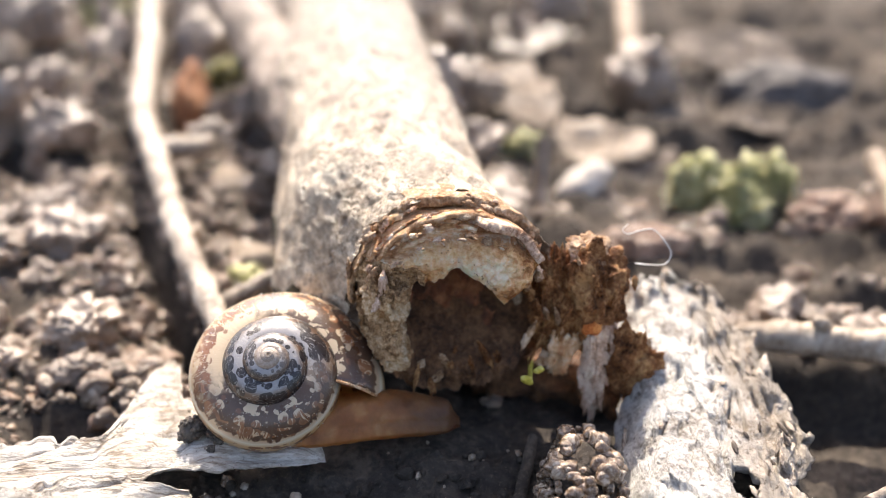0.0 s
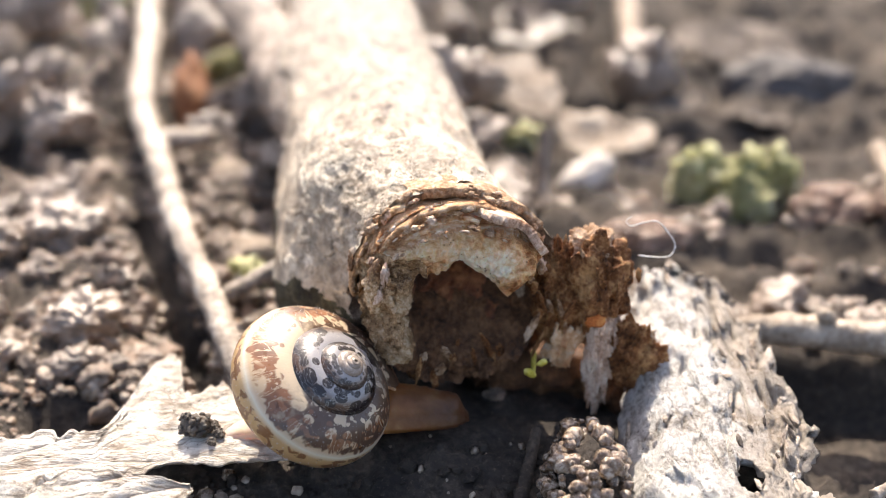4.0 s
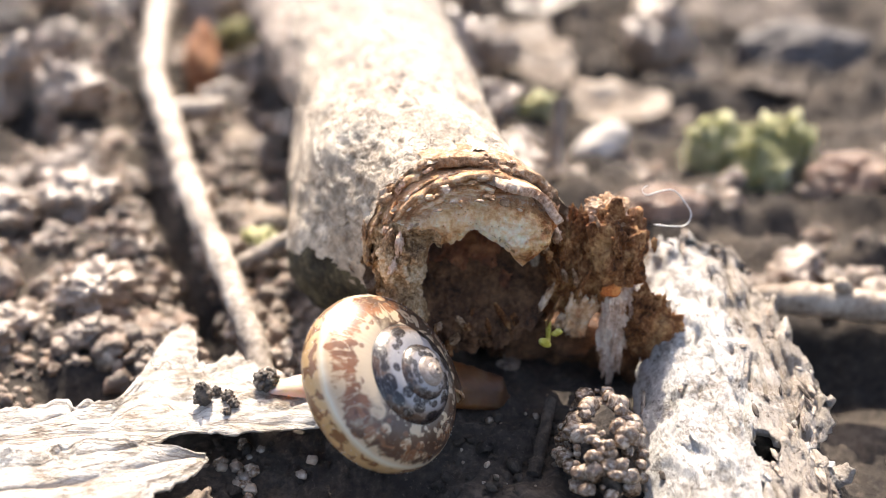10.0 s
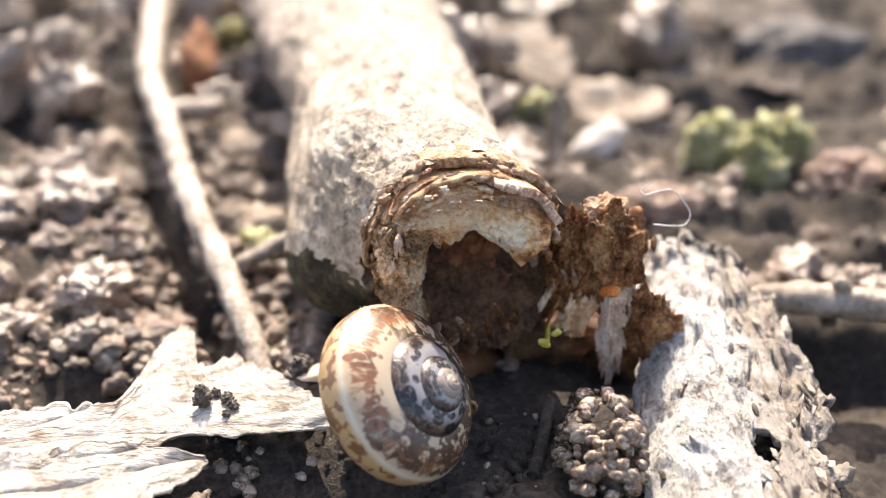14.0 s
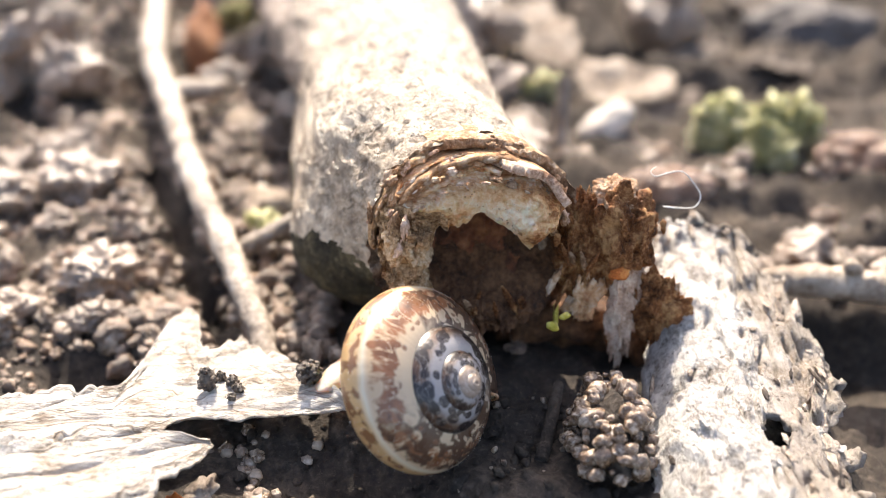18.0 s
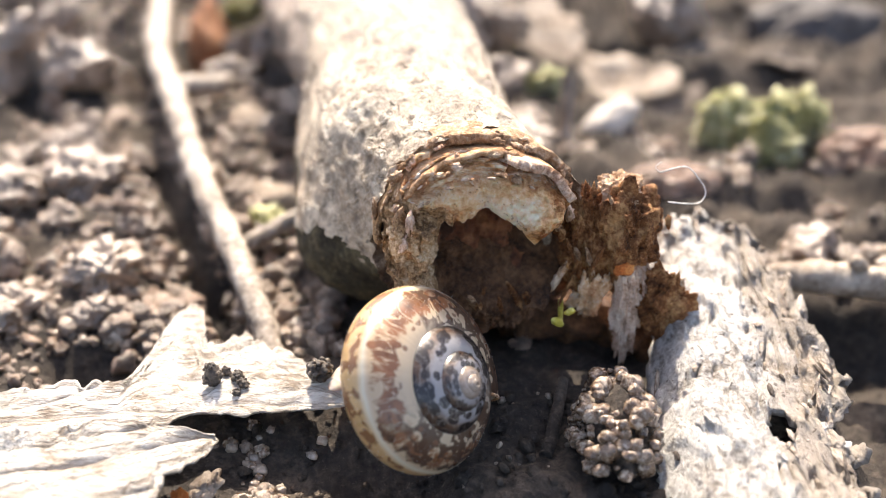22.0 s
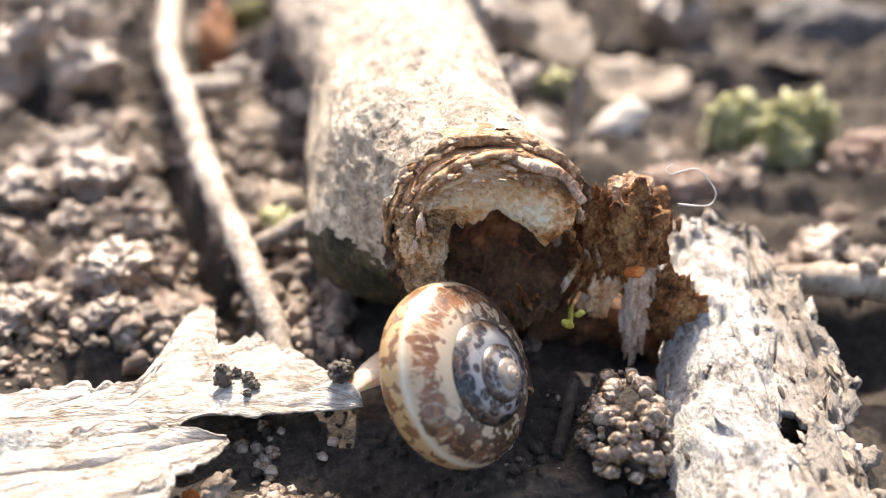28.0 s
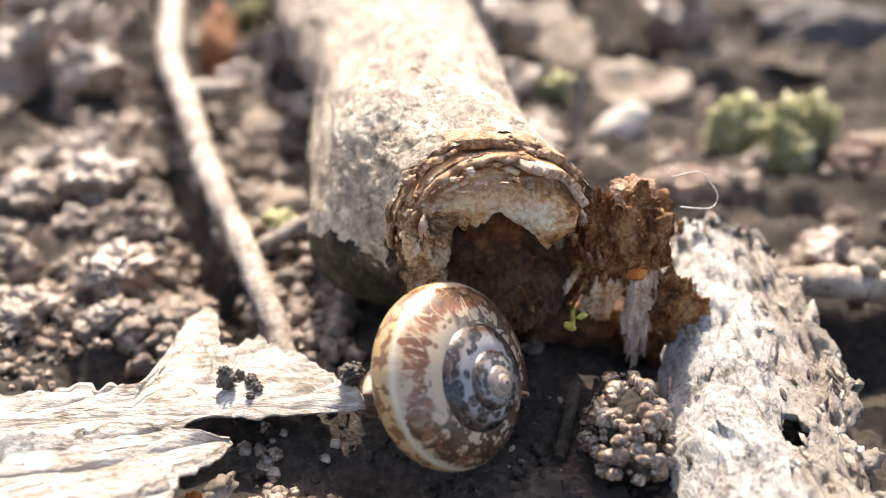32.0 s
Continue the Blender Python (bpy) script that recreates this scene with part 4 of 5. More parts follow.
def build_birch():
    n, m = 170, 130
    left = spline([(17.5, 58, 2), (18.5, 70, 3.2), (18.7, 80, 4.2), (20.5, 92, 6.5), (22.5, 103, 9.0)], n)
    right = spline([(34.5, 56, 0.5), (34.2, 70, 1.0), (35.6, 80, 2.2), (35.5, 90, 4.6), (31.5, 104, 7.4)], n)
    hole = np.array((28.3, 75.7))
    verts, keep = [], []
    for i in range(n):
        for j in range(m):
            t = j / (m - 1)
            s = i / (n - 1)
            e = 0.9 * fbm(s * 12, 3.3, 1, 4) * (1 - t) ** 3 + 1.6 * fbm(s * 14, 7.7, 1, 4) * t ** 4
            p = left[i] * (1 - t) + right[i] * t + np.array((e, 0, 0))
            curl = max(0.0, 0.16 - t) / 0.16
            p = p - np.array((1.0 * curl, 0, 3.2 * curl ** 1.5))
            p = p + np.array((0, 3.4 * fbm(t * 9, 2.2, 6.1, 5) * s ** 8, 0))
            arch = 1.8 * math.sin(math.pi * min(1, t * 1.05)) ** 0.8
            r1 = fbm(p[0] / 2.6, p[1] / 5.0, 1.1, 5)
            r2 = fbm(p[0] / 0.9, p[1] / 1.4, 5.1, 4)
            ridge = max(0, 0.35 - abs(noise.noise(Vector((p[0] / 2.2, p[1] / 9, 3.0))))) * 2.2
            step = 0.5 * smooth_step(fbm(p[0] / 3.5, p[1] / 9, 8.0, 4), 0.0, 0.2)
            fib = fbm(p[0] / 0.8, p[1] / 7.0, 6.6, 4)
            gouge = max(0, 0.16 - abs(noise.noise(Vector((p[0] / 1.5, p[1] / 5.5, 12.0))))) / 0.16 * smooth_step(noise.noise(Vector((p[0] / 4, p[1] / 4, 15.0))), -0.05, 0.25)
            p[2] += arch + 0.16 * r1 + 0.1 * r2 + (ridge * 0.9 + 0.7 * fib) * smooth_step(t, 0.55, 0.85) + 1.2 * step - (0.5 + 0.8 * t) * gouge
            verts.append(p)
            q = (p[:2] - hole) * (1.0, 0.62)
            keep.append(np.linalg.norm(q) > 1.15 + 0.35 * fbm(p[0], p[1], 2.2, 3))
    faces = [f for f in grid_faces(n, m) if all(keep[k] for k in f)]
    bark = thing("bark_sheet", "pale grey-white flaking bark sheet with frayed edges", "bark", place=(27, 80, 1))
    base = np.array((27.0, 80.0, 1.0))
    ob = make("sheet", np.array(verts) - base, faces, M_BIRCH, bark, "", [(k % m / (m - 1), k // m / (n - 1)) for k in range(n * m)])
    so = ob.modifiers.new("thickness", "SOLIDIFY")
    so.thickness, so.offset = 0.7 * MM, -1
    rng = random.Random(12)
    # frayed splinters along the torn edges
    for k in range(64):
        i = rng.randrange(5, n)
        on_right = rng.random() < 0.8
        j = m - 1 - int(rng.random() ** 1.2 * 60) if on_right else rng.randrange(0, 12)
        if rng.random() < 0.2:
            i, j = n - 1 - rng.randrange(0, 8), rng.randrange(0, m)
        p = verts[i * m + j] - base
        ln = 0.4 + 1.7 * rng.random() ** 2.0
        v, f = lump(k * 1.9 + 0.3, (rng.uniform(0.14, 0.36), ln * 0.75, rng.uniform(0.08, 0.16)), 0.6, 1.9, 3, 5, 0.2)
        v = turned(v, rng.uniform(0, 42), rng.uniform(-35, 35), rng.uniform(-22, 22))
        make("splinter", v + p + (0, 0, 0.05 + 0.15 * ln), f, M_BIRCHCHIP if k % 3 else M_OLDCHIP, bark)
    # small lifted scales all over the sheet
    for k in range(36):
        p = verts[rng.randrange(4, n - 4) * m + rng.randrange(14, m - 6)] - base
        ln = rng.uniform(0.35, 1.1)
        v, f = lump(k * 2.3 + 7.7, (rng.uniform(0.2, 0.5), ln * 0.8, rng.uniform(0.06, 0.12)), 0.6, 1.7, 3, 5, 0.15)
        v = turned(v, rng.uniform(-8, 30), rng.uniform(-25, 25), rng.uniform(-30, 30))
        make("scale", v + p + (0, 0, 0.1), f, M_BIRCH if k % 4 else M_BIRCHCHIP, bark)
    return bark


build_birch()

# ---- twigs and sticks ----


def twig(name, label, pts, radii, mat, nub=None):
    v, f = tube(pts, radii, 90, 22, 0.22, 0.5, pts[0][0])
    base = np.array(pts[0], float)
    t = thing(name, label, "twig", place=base)
    make("stem", v - base, f, mat, t)
    if nub:
        v, f = tube(nub[0], nub[1], 20, 14, 0.2, 0.6, 3.0)
        make("side_shoot", v - base, f, mat, t)
    return t


twig("dry_twig", "bent bleached dry twig lying on soil", [(-73.7, 291.0, 7.6), (-64.0, 250.3, 6.6), (-55.8, 214.4, 6.2), (-47.9, 176.6, 6.4), (-40.3, 153.6, 6.7), (-33.6, 133.4, 6.4), (-28.7, 119.7, 6.0), (-24.1, 108.7, 5.0), (-20.0, 98.7, 3.0), (-16.8, 91, 0.2)],
     (3.19, 2.74, 2.36, 2.05, 1.9, 1.67, 1.52, 1.44, 1.37, 1.22), M_TWIG, ([(-41, 155, 6.2), (-37, 157, 6.4), (-33.5, 160, 5.6)], (2.2, 1.8, 1.4)))
twig("thin_twig", "short thin grey twig leaning on crumbs", [(-24.5, 110.5, 2.6), (-18.6, 114.6, 4.4), (-14.2, 117.6, 6)], (1.0, 1.0, 0.8), M_TWIG)
twig("grey_stick", "weathered grey stick half buried in soil", [(33.5, 105, 2.4), (40, 103.5, 3.3), (48, 101.5, 3.4), (60, 99, 3.4)], (1.3, 1.8, 1.8, 1.8), M_CHIP,
     ([(44, 103.6, 4.2), (43.4, 102.4, 5.6), (42.6, 101.6, 6.2)], (1.3, 0.9, 0.6)))
twig("thin_twig", "short pale upright twig behind the branch", [(17.0, 150, -4), (17.4, 152, 3), (17.9, 155, 9)], (1.2, 1.1, 0.9), M_TWIG)
twig("dry_stick", "pale broken stick lying in the distance", [(41.5, 217, 1.5), (45, 240, 4.5), (51, 284, 6)], (2.4, 2.6, 2.6), M_CHIP)
twig("dry_stick", "pale split stick beside russet clods", [(66, 135, 1.5), (68.5, 145, 3), (71.5, 162, 4)], (1.5, 1.6, 1.4), M_CHIP)
twig("thin_twig", "pale thin twig beside the hollow", [(40, 77, 1.2), (45, 79.5, 1.4), (52, 80, 1.6)], (0.6, 0.6, 0.5), M_TWIG)
twig("thin_twig", "dark thin twig in the shaded hollow", [(8.6, 76.5, 0.4), (9.6, 80, 1.2), (10.8, 85, 2.6)], (0.6, 0.6, 0.5), M_SOIL)

# ---- stones, chips and clods ----


def rock(name, label, category, at, radii, mat, seed, rough=0.3, turn=(0, 0, 0), sub=4, group="", sink=0.3, sharp=0.0):
    v, f = lump(seed, radii, rough, 1.3, sub, 5, sharp)
    v = turned(v, *turn)
    x, y = at[0], at[1]
    z = ground_z(x, y) - v[:, 2].min() - sink * (v[:, 2].max() - v[:, 2].min()) * 0.5 + (at[2] if len(at) > 2 else 0)
    ob = make(name, v, f, mat)
    ob.location = Vector((x, y, z)) * MM
    return tagged(ob, label, category, group)


def flake(name, label, at, size, mat, seed, turn=(0, 0, 0), thick=0.8, category="chip"):
    """A bent irregular plate: torn leaf or bark."""
    n, m, vs = 26, 40, [(0, 0, 0.0)]
    for i in range(1, n):
        for j in range(m):
            w = 2 * math.pi * j / m
            r = i / (n - 1) * (1 + 0.5 * fbm(math.cos(w) * 1.7 + seed, math.sin(w) * 1.7, seed, 5))
            x, y = r * math.cos(w) * size[0], r * math.sin(w) * size[1]
            vs.append((x, y, 0.9 * fbm(x / 5, y / 5, seed, 4) + 0.12 * size[0] * math.sin(x / size[0] * 2 + seed) + 0.3 * fbm(x / 1.5, y / 1.5, seed, 3)))
    fs = [(0, 1 + j, 1 + (j + 1) % m) for j in range(m)]
    fs += [tuple(k + 1 for k in q) for q in grid_faces(n - 1, m, True)]
    v = turned(vs, *turn)
    ob = make(name, v, fs, mat)
    so = ob.modifiers.new("thickness", "SOLIDIFY")
    so.thickness, so.offset = thick * MM, -1
    ob.location = Vector((at[0], at[1], ground_z(at[0], at[1]) - v[:, 2].min() * 0.85)) * MM
    return tagged(ob, label, category)


rock("pale_stone", "smooth white elongated stone", "stone", (25, 158), (5.6, 2.6, 2.8), M_STONE, 1.1, 0.16, (0, -12, 38))
rock("pale_stone", "small pale oblong stone beside the twig", "stone", (-35.5, 183), (2.5, 7.5, 1.8), M_STONE, 2.2, 0.2, (14, 0, -22))
rock("russet_chip", "russet brown chip of bark", "bark", (-44, 198), (3.4, 7.5, 3.2), M_ORANGE, 3.3, 0.3, (48, 15, 24))
flake("pale_chip", "broad pale flake of bleached bark", (15.6, 193), (8.5, 8), M_CHIP, 4.4, (24, 5, 20))
flake("pale_chip", "grey-brown weathered wood chip", (28, 179), (9, 7), M_CHIP, 5.5, (24, 8, -15))
flake("pale_chip", "brown weathered wood chip", (38, 176), (7, 3), M_OLDCHIP, 5.9, (10, -10, 25))
flake("pale_chip", "grey-brown flake of weathered wood", (48.6, 207), (6, 6), M_OLDCHIP, 6.6, (30, 10, -25))
rock("grey_stone", "large smooth mauve-grey stone", "stone", (72, 213), (14, 9, 6.5), M_GREYSTONE, 7.7, 0.25, (0, 0, 20), 5)
flake("pale_chip", "narrow brown chip under a grey stone", (62, 195), (6.5, 3), M_OLDCHIP, 8.8, (15, 0, -6))
flake("pale_chip", "broad white leaf flake in the distance", (28, 262), (15, 14), M_LEAF, 4.4, (10, 0, 70))
flake("pale_chip", "brown weathered chip in the distance", (72, 240), (17, 9), M_OLDCHIP, 15.2, (22, 0, 12))
flake("pale_chip", "brown weathered chip in the distance", (-22, 268), (12, 9), M_OLDCHIP, 16.2, (20, 0, -12))
rock("pale_chip", "flat pale chip beside the branch", "chip", (-30.3, 156.5), (5.5, 3, 2), M_CHIP, 13.3, 0.3, (15, 0, -5))
rock("pale_chip", "small white chip on soil", "chip", (-22, 129), (4.5, 2.6, 1.6), M_CHIP, 12.3, 0.35, (10, 0, 10))


def build_clods():
    """Clods of soil caked from grains, in a dozen shapes."""
    rng = random.Random(44)
    shapes = []
    for k in range(14):
        v, f = lump(k * 1.7 + 0.4, (1, 0.85, 0.65), 0.55, 1.2, 5, 6, 0.1)
        for i, p in enumerate(v):
            g = noise.cell_vector(Vector(p * 5))
            d = noise.voronoi(Vector(p * 4.5 + k))[0][0]
            v[i] = p * (1.08 - 0.3 * min(d, 0.8) + 0.05 * (g[0] - 0.5))
        me = bpy.data.meshes.new("soil_clod")
        me.from_pydata((v * MM).tolist(), [], f)
        me.materials.append(M_CRUMB)
        me.polygons.foreach_set("use_smooth", [True] * len(me.polygons))
        shapes.append((me, v))
    n = 0
    while n < 130:
        x, y = rng.uniform(-100, 90), rng.uniform(92, 300)
        if not open_soil(x, y) or abs(x - np.interp(y, (88, 160, 300), (-15, -42, -76))) < 6 or (x > 12 and y > 122 and rng.random() < 0.95) or (y > 170 and rng.random() < 0.5):
            continue
        n += 1
        r = rng.uniform(1.6, 4.6) * (1 + (y - 96) / 200)
        me, v = shapes[n % 14]
        ob = new("soil_clod", me)
        flat = rng.uniform(0.7, 1.1) * (1 + 0.6 * smooth_step(y, 150, 190))
        ob.scale = (r, r, r * flat)
        ob.rotation_euler = (0, 0, rng.uniform(0, 6.28))
        ob.location = Vector((x, y, ground_z(x, y) - v[:, 2].min() * r * flat - 0.3 * r)) * MM
        tagged(ob, "rough grey-brown clod of dry soil", "clod", "clods")


build_clods()


def grain_cluster(seed, r, tall, count):
    """A crumb caked from many tiny grains."""
    rng = random.Random(seed)
    pieces = [lump(seed + 0.5, (r * 0.8, r * 0.8, r * 0.8 * tall), 0.3, 1.5, 3, 4)]
    for k in range(count):
        a, b = rng.uniform(0, 2 * math.pi), math.asin(rng.uniform(-0.9, 1))
        d = np.array((math.cos(a) * math.cos(b), math.sin(a) * math.cos(b), math.sin(b) * tall)) * r * rng.uniform(0.75, 1.0)
        q = r * rng.uniform(0.13, 0.26)
        v, f = lump(seed + k * 0.9, (q, q, q), 0.3, 1.5, 2, 3)
        pieces.append((v + d, f))
    return join(pieces)


for k, (x, y, r, tall) in enumerate([(-21.1, 82.6, 0.95, 1.3), (-19.0, 83.0, 0.6, 1.1), (-18.3, 82.0, 0.55, 1.0), (-20.2, 84.0, 0.5, 1.0), (-18.7, 80.9, 0.4, 0.9)]):
    v, f = grain_cluster(k + 20, r, tall, 46)
    ob = make("soil_crumb", v, f, M_DAMP)
    ob.location = Vector((x, y, 3.7 + r * tall * 0.8)) * MM
    tagged(ob, "dark crumb of damp soil on the dry leaf", "crumb", "crumbs on the leaf")


for k, (x, y, r, wide, label) in enumerate([(62, 152, 4.6, 1.3, "crumbly russet-brown clod beside the moss"), (31, 139, 3.6, 1.9, "crumbly russet-brown clod behind the branch"), (72, 148, 4.0, 1.4, "crumbly russet-brown clod beside a split stick")]):
    v, f = grain_cluster(k + 70, r, 0.7, 150)
    ob = make("russet_clod", v * (wide, 1, 1), f, M_RUSSET)
    ob.location = Vector((x, y, ground_z(x, y) + r * 0.35)) * MM
    tagged(ob, label, "clod", kind="stuff")


def build_grit_trail():
    rng = random.Random(31)
    k = 0
    for (x, y, n, spread_x, spread_y) in [(-17.4, 80.5, 10, 0.8, 2.0), (-16.6, 76, 16, 0.7, 2.5), (-13.5, 71.6, 22, 2.6, 1.3), (-8.7, 72.5, 12, 1.6, 1.0), (-11.3, 79, 4, 0.8, 0.6), (-19.5, 78.5, 8, 1.2, 1.0), (-15.6, 72.6, 22, 1.3, 0.7), (-9.6, 74.0, 14, 0.9, 0.6), (-17.2, 77.6, 12, 0.5, 1.2), (-16.2, 74.2, 12, 0.6, 1.0)]:
        for i in range(n):
            px, py, r = x + rng.gauss(0, spread_x), y + rng.gauss(0, spread_y), 0.18 + 0.5 * rng.random() ** 1.8
            v, f = lump(k * 1.3 + 60, (r, r * 0.9, r * 0.8), 0.4, 1.4, 3, 4)
            ob = make("grit_grain", v, f, (M_TWIG, M_PALECRUMB, M_CRUMB, M_GRAIN)[k % 4])
            ob.location = Vector((px, py, ground_z(px, py) + r * 0.5)) * MM
            tagged(ob, "small pale grain of grit in the hollow", "grit", "grit grains")
            k += 1


build_grit_trail()
flake("pale_chip", "small white chip of leaf under the torn tip", (-20.4, 72.6), (1.7, 1.0), M_CHIP, 21.3, (20, -25, 30), 0.4)
flake("pale_chip", "small orange-brown chip of bark under the leaf", (-21.6, 71.2), (1.2, 0.6), M_CAP, 22.9, (35, 10, -60), 0.4)
scatter_crumbs("hollow_grit", "tiny pale specks on dark damp soil", 46, 0.12, 0.42, M_PALECRUMB, (-4, 14, 68, 85), 8, lift=0.6)


def build_crumb_heap():
    """Granules of wet earth heaped before the pale bark."""
    rng = random.Random(9)
    heap = thing("crumb_heap", "heap of glistening granular earth crumbs", "soil", place=(14.5, 76, 0))
    base = np.array((14.5, 76.0, 0.0))
    v, f = lump(6.6, (2.9, 5.0, 3.9), 0.3, 1.3, 4)
    make("core", v + (0, 1.5, 2.2), f, M_SOIL, heap)
    for k in range(165):
        a, b = rng.uniform(0, 2 * math.pi), rng.uniform(-0.1, 1.2)
        d = np.array((math.cos(a) * math.cos(b) * 3.4, math.sin(a) * math.cos(b) * 6, math.sin(b) * 4.5))
        r = 0.25 + 0.75 * rng.random() ** 1.6
        v, f = lump(k * 0.7, (r, r * rng.uniform(0.7, 1), r * rng.uniform(0.7, 1.2)), 0.28, 1.3, 3, 4)
        make("granule", v + d * rng.uniform(0.85, 1.12) + (0, 1.5, 2.0), f, M_GRAIN, heap)


build_crumb_heap()


def build_moss(at, size, count, seed):
    rng = random.Random(seed)
    clump = thing("moss_clump", "small yellow-green moss cushion on soil", "moss", place=(at[0], at[1], ground_z(at[0], at[1])))
    leaf = np.array([(0, 0, 0), (0.28, 0.1, 0.5), (0, 0.16, 1.0), (-0.28, 0.1, 0.5), (0, -0.06, 0.5)])
    lf = [(0, 1, 4), (1, 2, 4), (2, 3, 4), (3, 0, 4), (0, 3, 1), (1, 3, 2)]
    lobes = [(rng.uniform(-0.8, 0.8) * size[0], rng.uniform(-0.7, 0.7) * size[1], size[2] * rng.uniform(0.5, 1.1)) for _ in range(max(3, count // 7))]
    for k, lobe in enumerate(lobes):
        r = size[0] * rng.uniform(0.26, 0.38)
        v, f = lump(seed + k * 1.9, (r, r * 0.9, lobe[2] * 0.75), 0.5, 2.2, 4, 5, 0.15)
        make("cushion", v + (lobe[0], lobe[1], lobe[2] * 0.2), f, M_MOSSBED, clump)
    for k in range(count):
        a, q = rng.uniform(0, 2 * math.pi), math.sqrt(rng.random())
        lobe = lobes[k % len(lobes)]
        x, y = lobe[0] + math.cos(a) * q * size[0] * 0.3, lobe[1] + math.sin(a) * q * size[1] * 0.4
        top = lobe[2] * (1 - 0.5 * q * q) * rng.uniform(0.8, 1.1)
        v, f = tube([(0, 0, -0.5), (0.2, 0, top * 0.5), (0, 0.2, top)], (0.35, 0.3, 0.15), 8, 6)
        vs, fs = [tuple(p) for p in v], [tuple(q) for q in f]
        for i in range(26):
            root = min(7, int(8 * rng.random() ** 0.6)) * 6 + rng.randrange(6)
            ln = rng.uniform(1.4, 3.0)
            q = turned(leaf * (ln * 1.5, ln, ln), rng.uniform(-88, -25), 0, 0)
            q = turned(q, 0, 0, rng.uniform(0, 360), v[root])
            at0 = [root] + [len(vs) + k for k in range(4)]
            vs += [tuple(p) for p in q[1:]]
            fs += [tuple(at0[k] for k in tri) for tri in lf]
        v, f = np.array(vs), fs
        make("shoot", v + (x, y, 0), f, M_MOSS, clump)
    return clump


build_moss((48.3, 157), (9.5, 6, 7), 60, 5)
build_moss((-40, 216), (6, 5, 6), 18, 6)
build_moss((-21, 122), (2.5, 2.5, 3), 8, 7)
build_moss((-79, 263), (9, 7, 7), 22, 8)
build_moss((15, 176), (4, 3, 4), 12, 9)


def build_sprout():
    s = thing("seedling", "tiny yellow-green seedling leaf under the bark", "seedling", place=(10.2, 85.4, 7.4))
    v, f = lump(1.9, (0.65, 0.4, 0.42), 0.25, 1.2, 3, 3)
    make("leaf", turned(v, 20, 25, 0) + (-0.2, 0, 1.2), f, M_YELLOW, s)
    v, f = lump(2.9, (0.55, 0.3, 0.3), 0.25, 1.2, 3, 3)
    make("leaf", turned(v, 0, -25, 0) + (0.9, 0.3, 2.1), f, M_YELLOW, s)
    v, f = tube([(0.6, 5, 0.6), (0.3, 2, 0.4), (0, 0, 1)], (0.25, 0.25, 0.2), 8, 6)
    make("stem", v, f, M_YELLOW, s)


build_sprout()

# ---- the snail ----
WHORL, SHELL_R = 1.64, 10.35
RATE = math.log(WHORL) / (2 * math.pi)


def shell_scale(th):
    """Size of the whorl at an angle before the mouth; the inner whorls shrink faster."""
    if th > -2 * math.pi:
        return SHELL_R * math.exp(RATE * th)
    return SHELL_R / WHORL * math.exp(math.log(1.84) / (2 * math.pi) * (th + 2 * math.pi))


def shell_mesh():
    turns, n, m = 6.0, 520, 44
    verts, uvs = [], []
    for i in range(n):
        th = -2 * math.pi * turns * (1 - i / (n - 1))
        s = shell_scale(th)
        for j in range(m + 1):
            al = math.pi * 0.75 - 2 * math.pi * j / m
            rad, z = s * (0.66 + 0.34 * math.cos(al)), s * (-0.68 + (0.27 if math.sin(al) > 0 else 0.42) * math.sin(al) - 0.12 * math.cos(al))
            verts.append((rad * math.cos(-th), rad * math.sin(-th), z))
            uvs.append((5.2 + th / (2 * math.pi), j / m))
    faces = [(f[3], f[2], f[1], f[0]) for f in grid_faces(n, m + 1)]
    return verts, faces, uvs


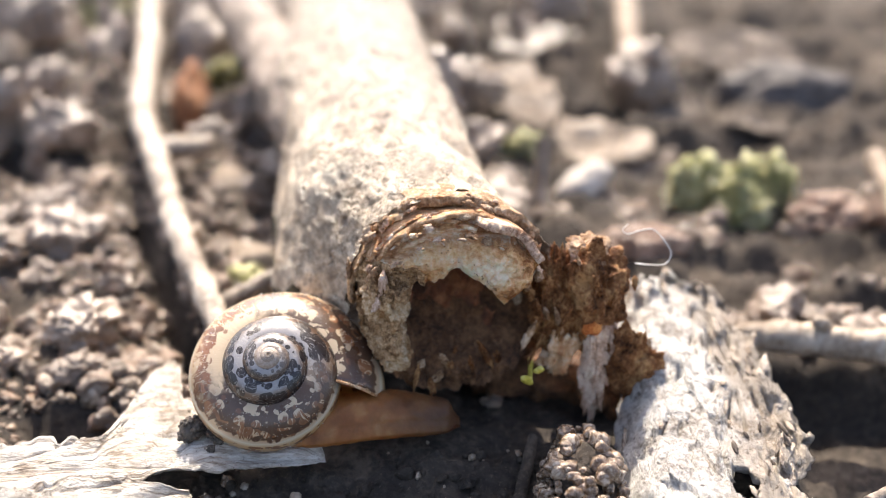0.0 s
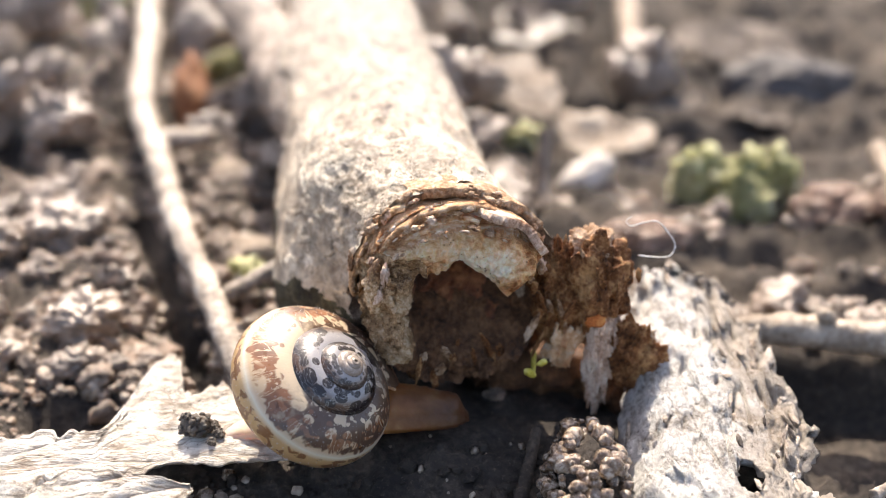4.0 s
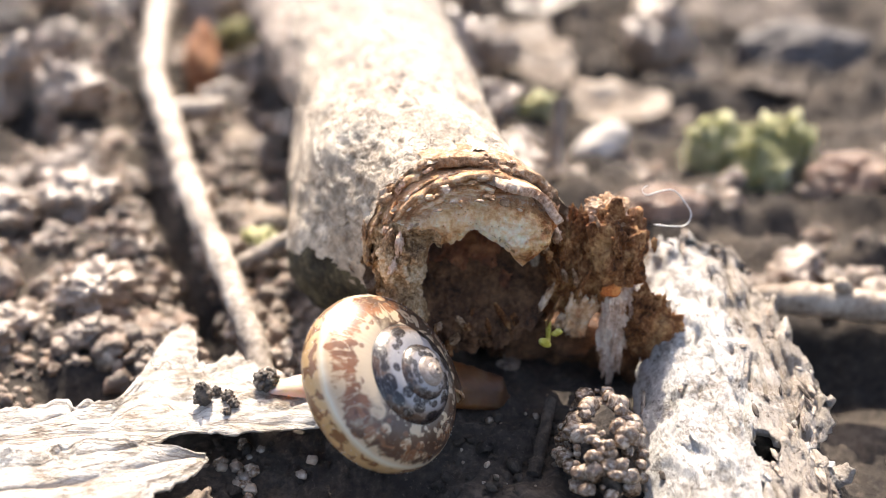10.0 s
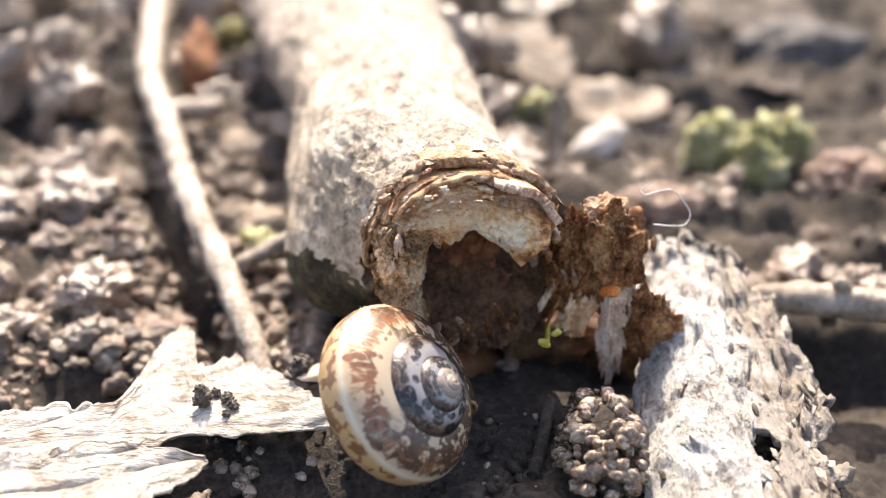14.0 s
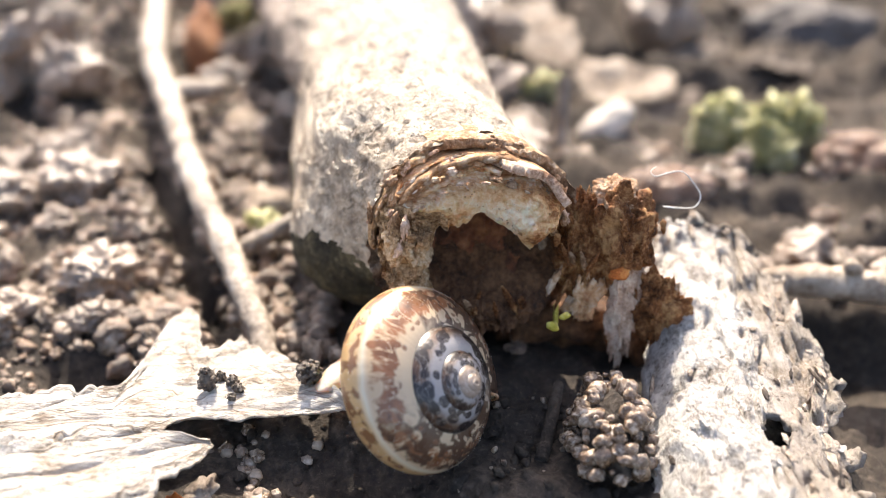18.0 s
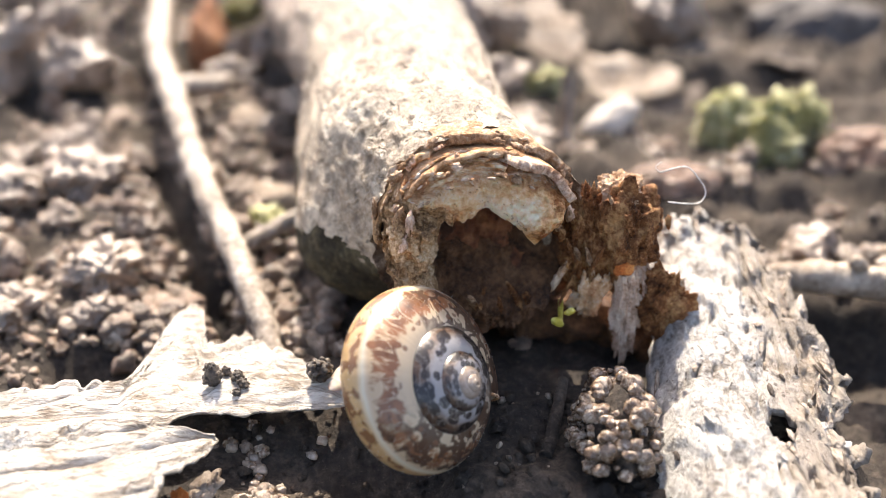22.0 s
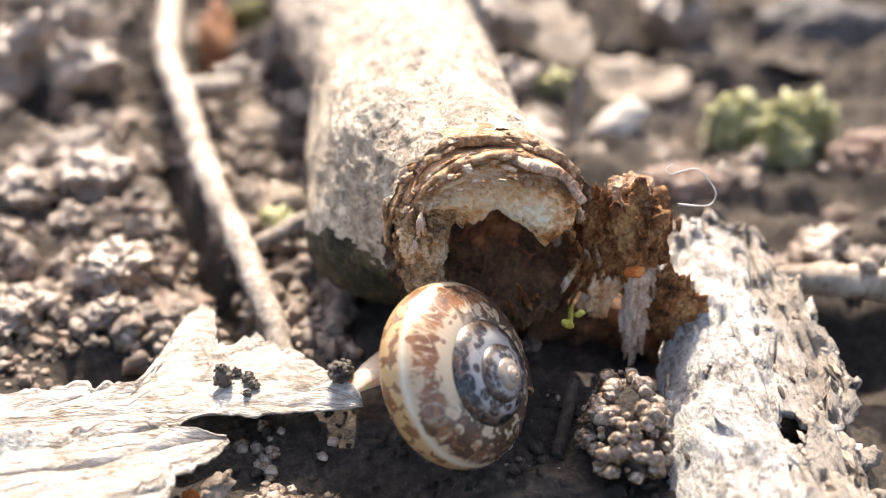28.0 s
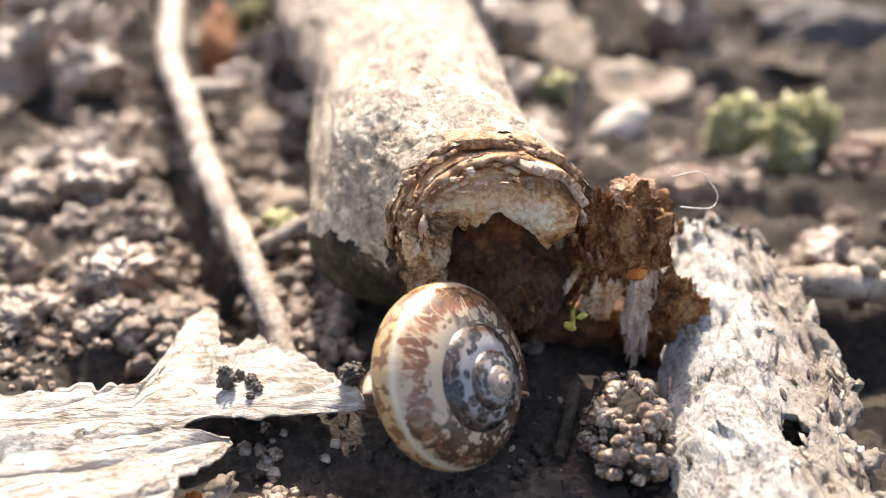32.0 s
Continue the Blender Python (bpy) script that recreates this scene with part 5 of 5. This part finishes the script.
def build_snail():
    snail = thing("snail", "small land snail with brown-mottled cream shell crawling on debris", "snail")
    # foot: long tapered sole with a rounded back, from tail to head along x
    n, seg, vs = 90, 30, []
    for i in range(n):
        s = i / (n - 1)
        x = 23.0 * s
        half = 2.3 * min(1, (s / 0.45)) ** 0.45 * (1 - 0.35 * smooth_step(s, 0.7, 1.0)) * (1 - smooth_step(s, 0.93, 1.0) * 0.7) + 0.03
        tall = 3.6 * min(1, (s / 0.5)) ** 0.75 * (1 - 0.25 * smooth_step(s, 0.75, 1.0)) * (1 - smooth_step(s, 0.95, 1.0) * 0.7) + 0.05
        for j in range(seg):
            w = 2 * math.pi * j / seg
            y, z = math.cos(w), math.sin(w)
            flare = 1.0 + (0.35 if z < 0 else 0)
            q = (x, y * half * flare, max(0, tall * (z * 0.5 + 0.5)) if z > 0 else tall * 0.5 * (1 + z) ** 1.5)
            b = 0.06 * fbm(q[0] * 1.5, q[1] * 1.5, q[2] * 1.5, 3)
            vs.append((q[0], q[1] * (1 + b) + 0.25 * math.sin(x * 0.5), q[2] * (1 + b)))
    vs += [vs[0], tuple(np.mean(vs[-seg:], 0))]
    faces = grid_faces(n, seg, True) + [(len(vs) - 1, (n - 1) * seg + j, (n - 1) * seg + (j + 1) % seg) for j in range(seg)]
    make("foot", vs, faces, M_FOOT, snail, "translucent orange-tan foot")
    verts, faces, uvs = shell_mesh()
    shell = make("shell", verts, faces, M_SHELL, snail, "glossy cream shell with brown bands and dark spots", uvs)
    so = shell.modifiers.new("thickness", "SOLIDIFY")
    so.thickness, so.offset = 0.25 * MM, -1
    # thickened lip of the mouth, and the mantle that fills it
    ring = []
    for j in range(40):
        al = 2 * math.pi * j / 40
        ring.append((SHELL_R * (0.66 + 0.335 * math.cos(al)), -0.02, SHELL_R * (-0.68 + (0.265 if math.sin(al) > 0 else 0.415) * math.sin(al) - 0.12 * math.cos(al))))
    v, f = tube(ring + ring[:1], (0.15, 0.15), 90, 8)
    make("lip", v, f, M_STRAW, shell, "pale tan shell lip")
    # short pale bristles scattered over the last whorl
    rng = random.Random(5)
    hv, hf = [], []
    for k in range(500):
        i, j = rng.randrange(440, 515), rng.randrange(6, 22)
        p = np.array(verts[i * 45 + j])
        across, along = np.array(verts[i * 45 + j + 1]) - p, np.array(verts[(i + 1) * 45 + j]) - p
        out = np.cross(along, across)
        out /= np.linalg.norm(out)
        if np.dot(out, p - np.array((0, 0, -0.68 * SHELL_R))) < 0:
            out = -out
        tip = p + out * rng.uniform(0.05, 0.15) + np.array([rng.gauss(0, 0.05) for _ in range(3)])
        b = len(hv)
        hv += [p + across * 0.03, p - across * 0.03, p + along * 0.1, tip]
        hf += [(b, b + 1, b + 3), (b + 1, b + 2, b + 3), (b + 2, b, b + 3)]
    tagged(make("bristles", hv, hf, M_HAIR, shell, "short pale bristles"), kind="stuff")
    v, f = lump(1.0, (SHELL_R * 0.25, 1.6, SHELL_R * 0.24), 0.05, 1, 3, 2)
    make("mantle", v + (SHELL_R * 0.66, 2.6, -SHELL_R * 0.74), f, M_FOOT, shell, "orange-tan mantle in the shell mouth")
    return snail, shell


snail, shell = build_snail()

v, f = grain_cluster(31, 1.15, 0.9, 60)
tail_crumb = tagged(make("soil_crumb", v, f, M_DAMP), "dark soil crumb stuck behind the snail's tail", "crumb")


def motions():
    # the foot: seconds, tail x, tail y, height, heading, nose down
    foot = [(0, -19.0, 82.6, 3.5, 8, 0), (3, -18.6, 82.6, 3.5, 8, 0), (6, -17.9, 82.5, 3.6, 7, 2), (8, -17.1, 82.8, 3.8, 3, 4), (10.5, -15.2, 84.8, 4.1, 9, 9), (13, -13.4, 86.6, 4.3, 22, 15), (14.5, -12.8, 85.6, 4.3, 27, 14),
            (16.5, -11.9, 82.7, 4.0, 44, 8), (17.5, -11.4, 82.1, 3.9, 46, 6), (19, -11.0, 81.7, 3.8, 46, 5), (25, -10.1, 81.6, 3.7, 48, 5), (32, -8.7, 81.6, 3.7, 50, 5)]
    crumb = [(0, -20.7, 83.1), (7, -18.5, 82.2), (10.5, -15.2, 85.6), (13, -13.2, 88.0), (14.5, -12.7, 87.0), (17, -12.2, 83.9), (22, -11.5, 83.3), (32, -9.8, 83.2)]
    trunk = [(t, pose(x * MM, y * MM, z * MM, 0, p, h)) for t, x, y, z, h, p in foot]
    walk(snail, trunk)
    walk(tail_crumb, [(t, pose(x * MM, y * MM, 0.0048)) for t, x, y in crumb])
    # the shell: seconds, place of its apex, turn
    coil = [
        (0, -13.26, 82.12, 13.16, 38.3, 6.9, -6.5),
        (1, -11.97, 82.06, 12.97, 38.7, 10.1, 0.8),
        (3, -7.24, 81.21, 13.19, 34.0, 20.1, 25.6),
        (6, -2.95, 77.73, 11.94, 45.3, 26.2, 36.9),
        (7.5, -1.52, 77.05, 11.11, 52.2, 27.9, 40.8),
        (9, -0.69, 75.99, 11.21, 52.2, 27.0, 37.9),
        (10.5, 0.97, 75.71, 11.98, 46.4, 27.6, 41.5),
        (13, 1.48, 75.65, 11.88, 44.0, 27.3, 39.9),
        (14.5, 2.28, 74.58, 10.83, 52.4, 28.4, 42.2),
        (17.5, 3.13, 74.50, 10.07, 58.1, 28.5, 40.2),
        (19, 2.80, 73.98, 9.85, 60.3, 28.3, 38.7),
        (23, 2.74, 73.94, 9.74, 59.2, 28.7, 39.5),
        (25, 3.19, 74.02, 9.97, 59.1, 28.7, 39.8),
        (28, 4.95, 74.21, 10.48, 56.9, 28.6, 40.0),
        (30, 4.30, 73.96, 10.33, 58.8, 28.0, 38.0),
        (32, 3.92, 73.76, 10.18, 61.1, 27.9, 37.7),
    ]

    def carried(t):
        for (t0, a), (t1, b) in zip(trunk, trunk[1:]):
            if t <= t1:
                k = (t - t0) / (t1 - t0)
                return Matrix.LocRotScale(a.translation.lerp(b.translation, k), a.to_quaternion().slerp(b.to_quaternion(), k), None)

    walk(shell, [(t, carried(t).inverted() @ pose(x * MM, y * MM, z * MM, rx, ry, rz)) for t, x, y, z, rx, ry, rz in coil])


motions()
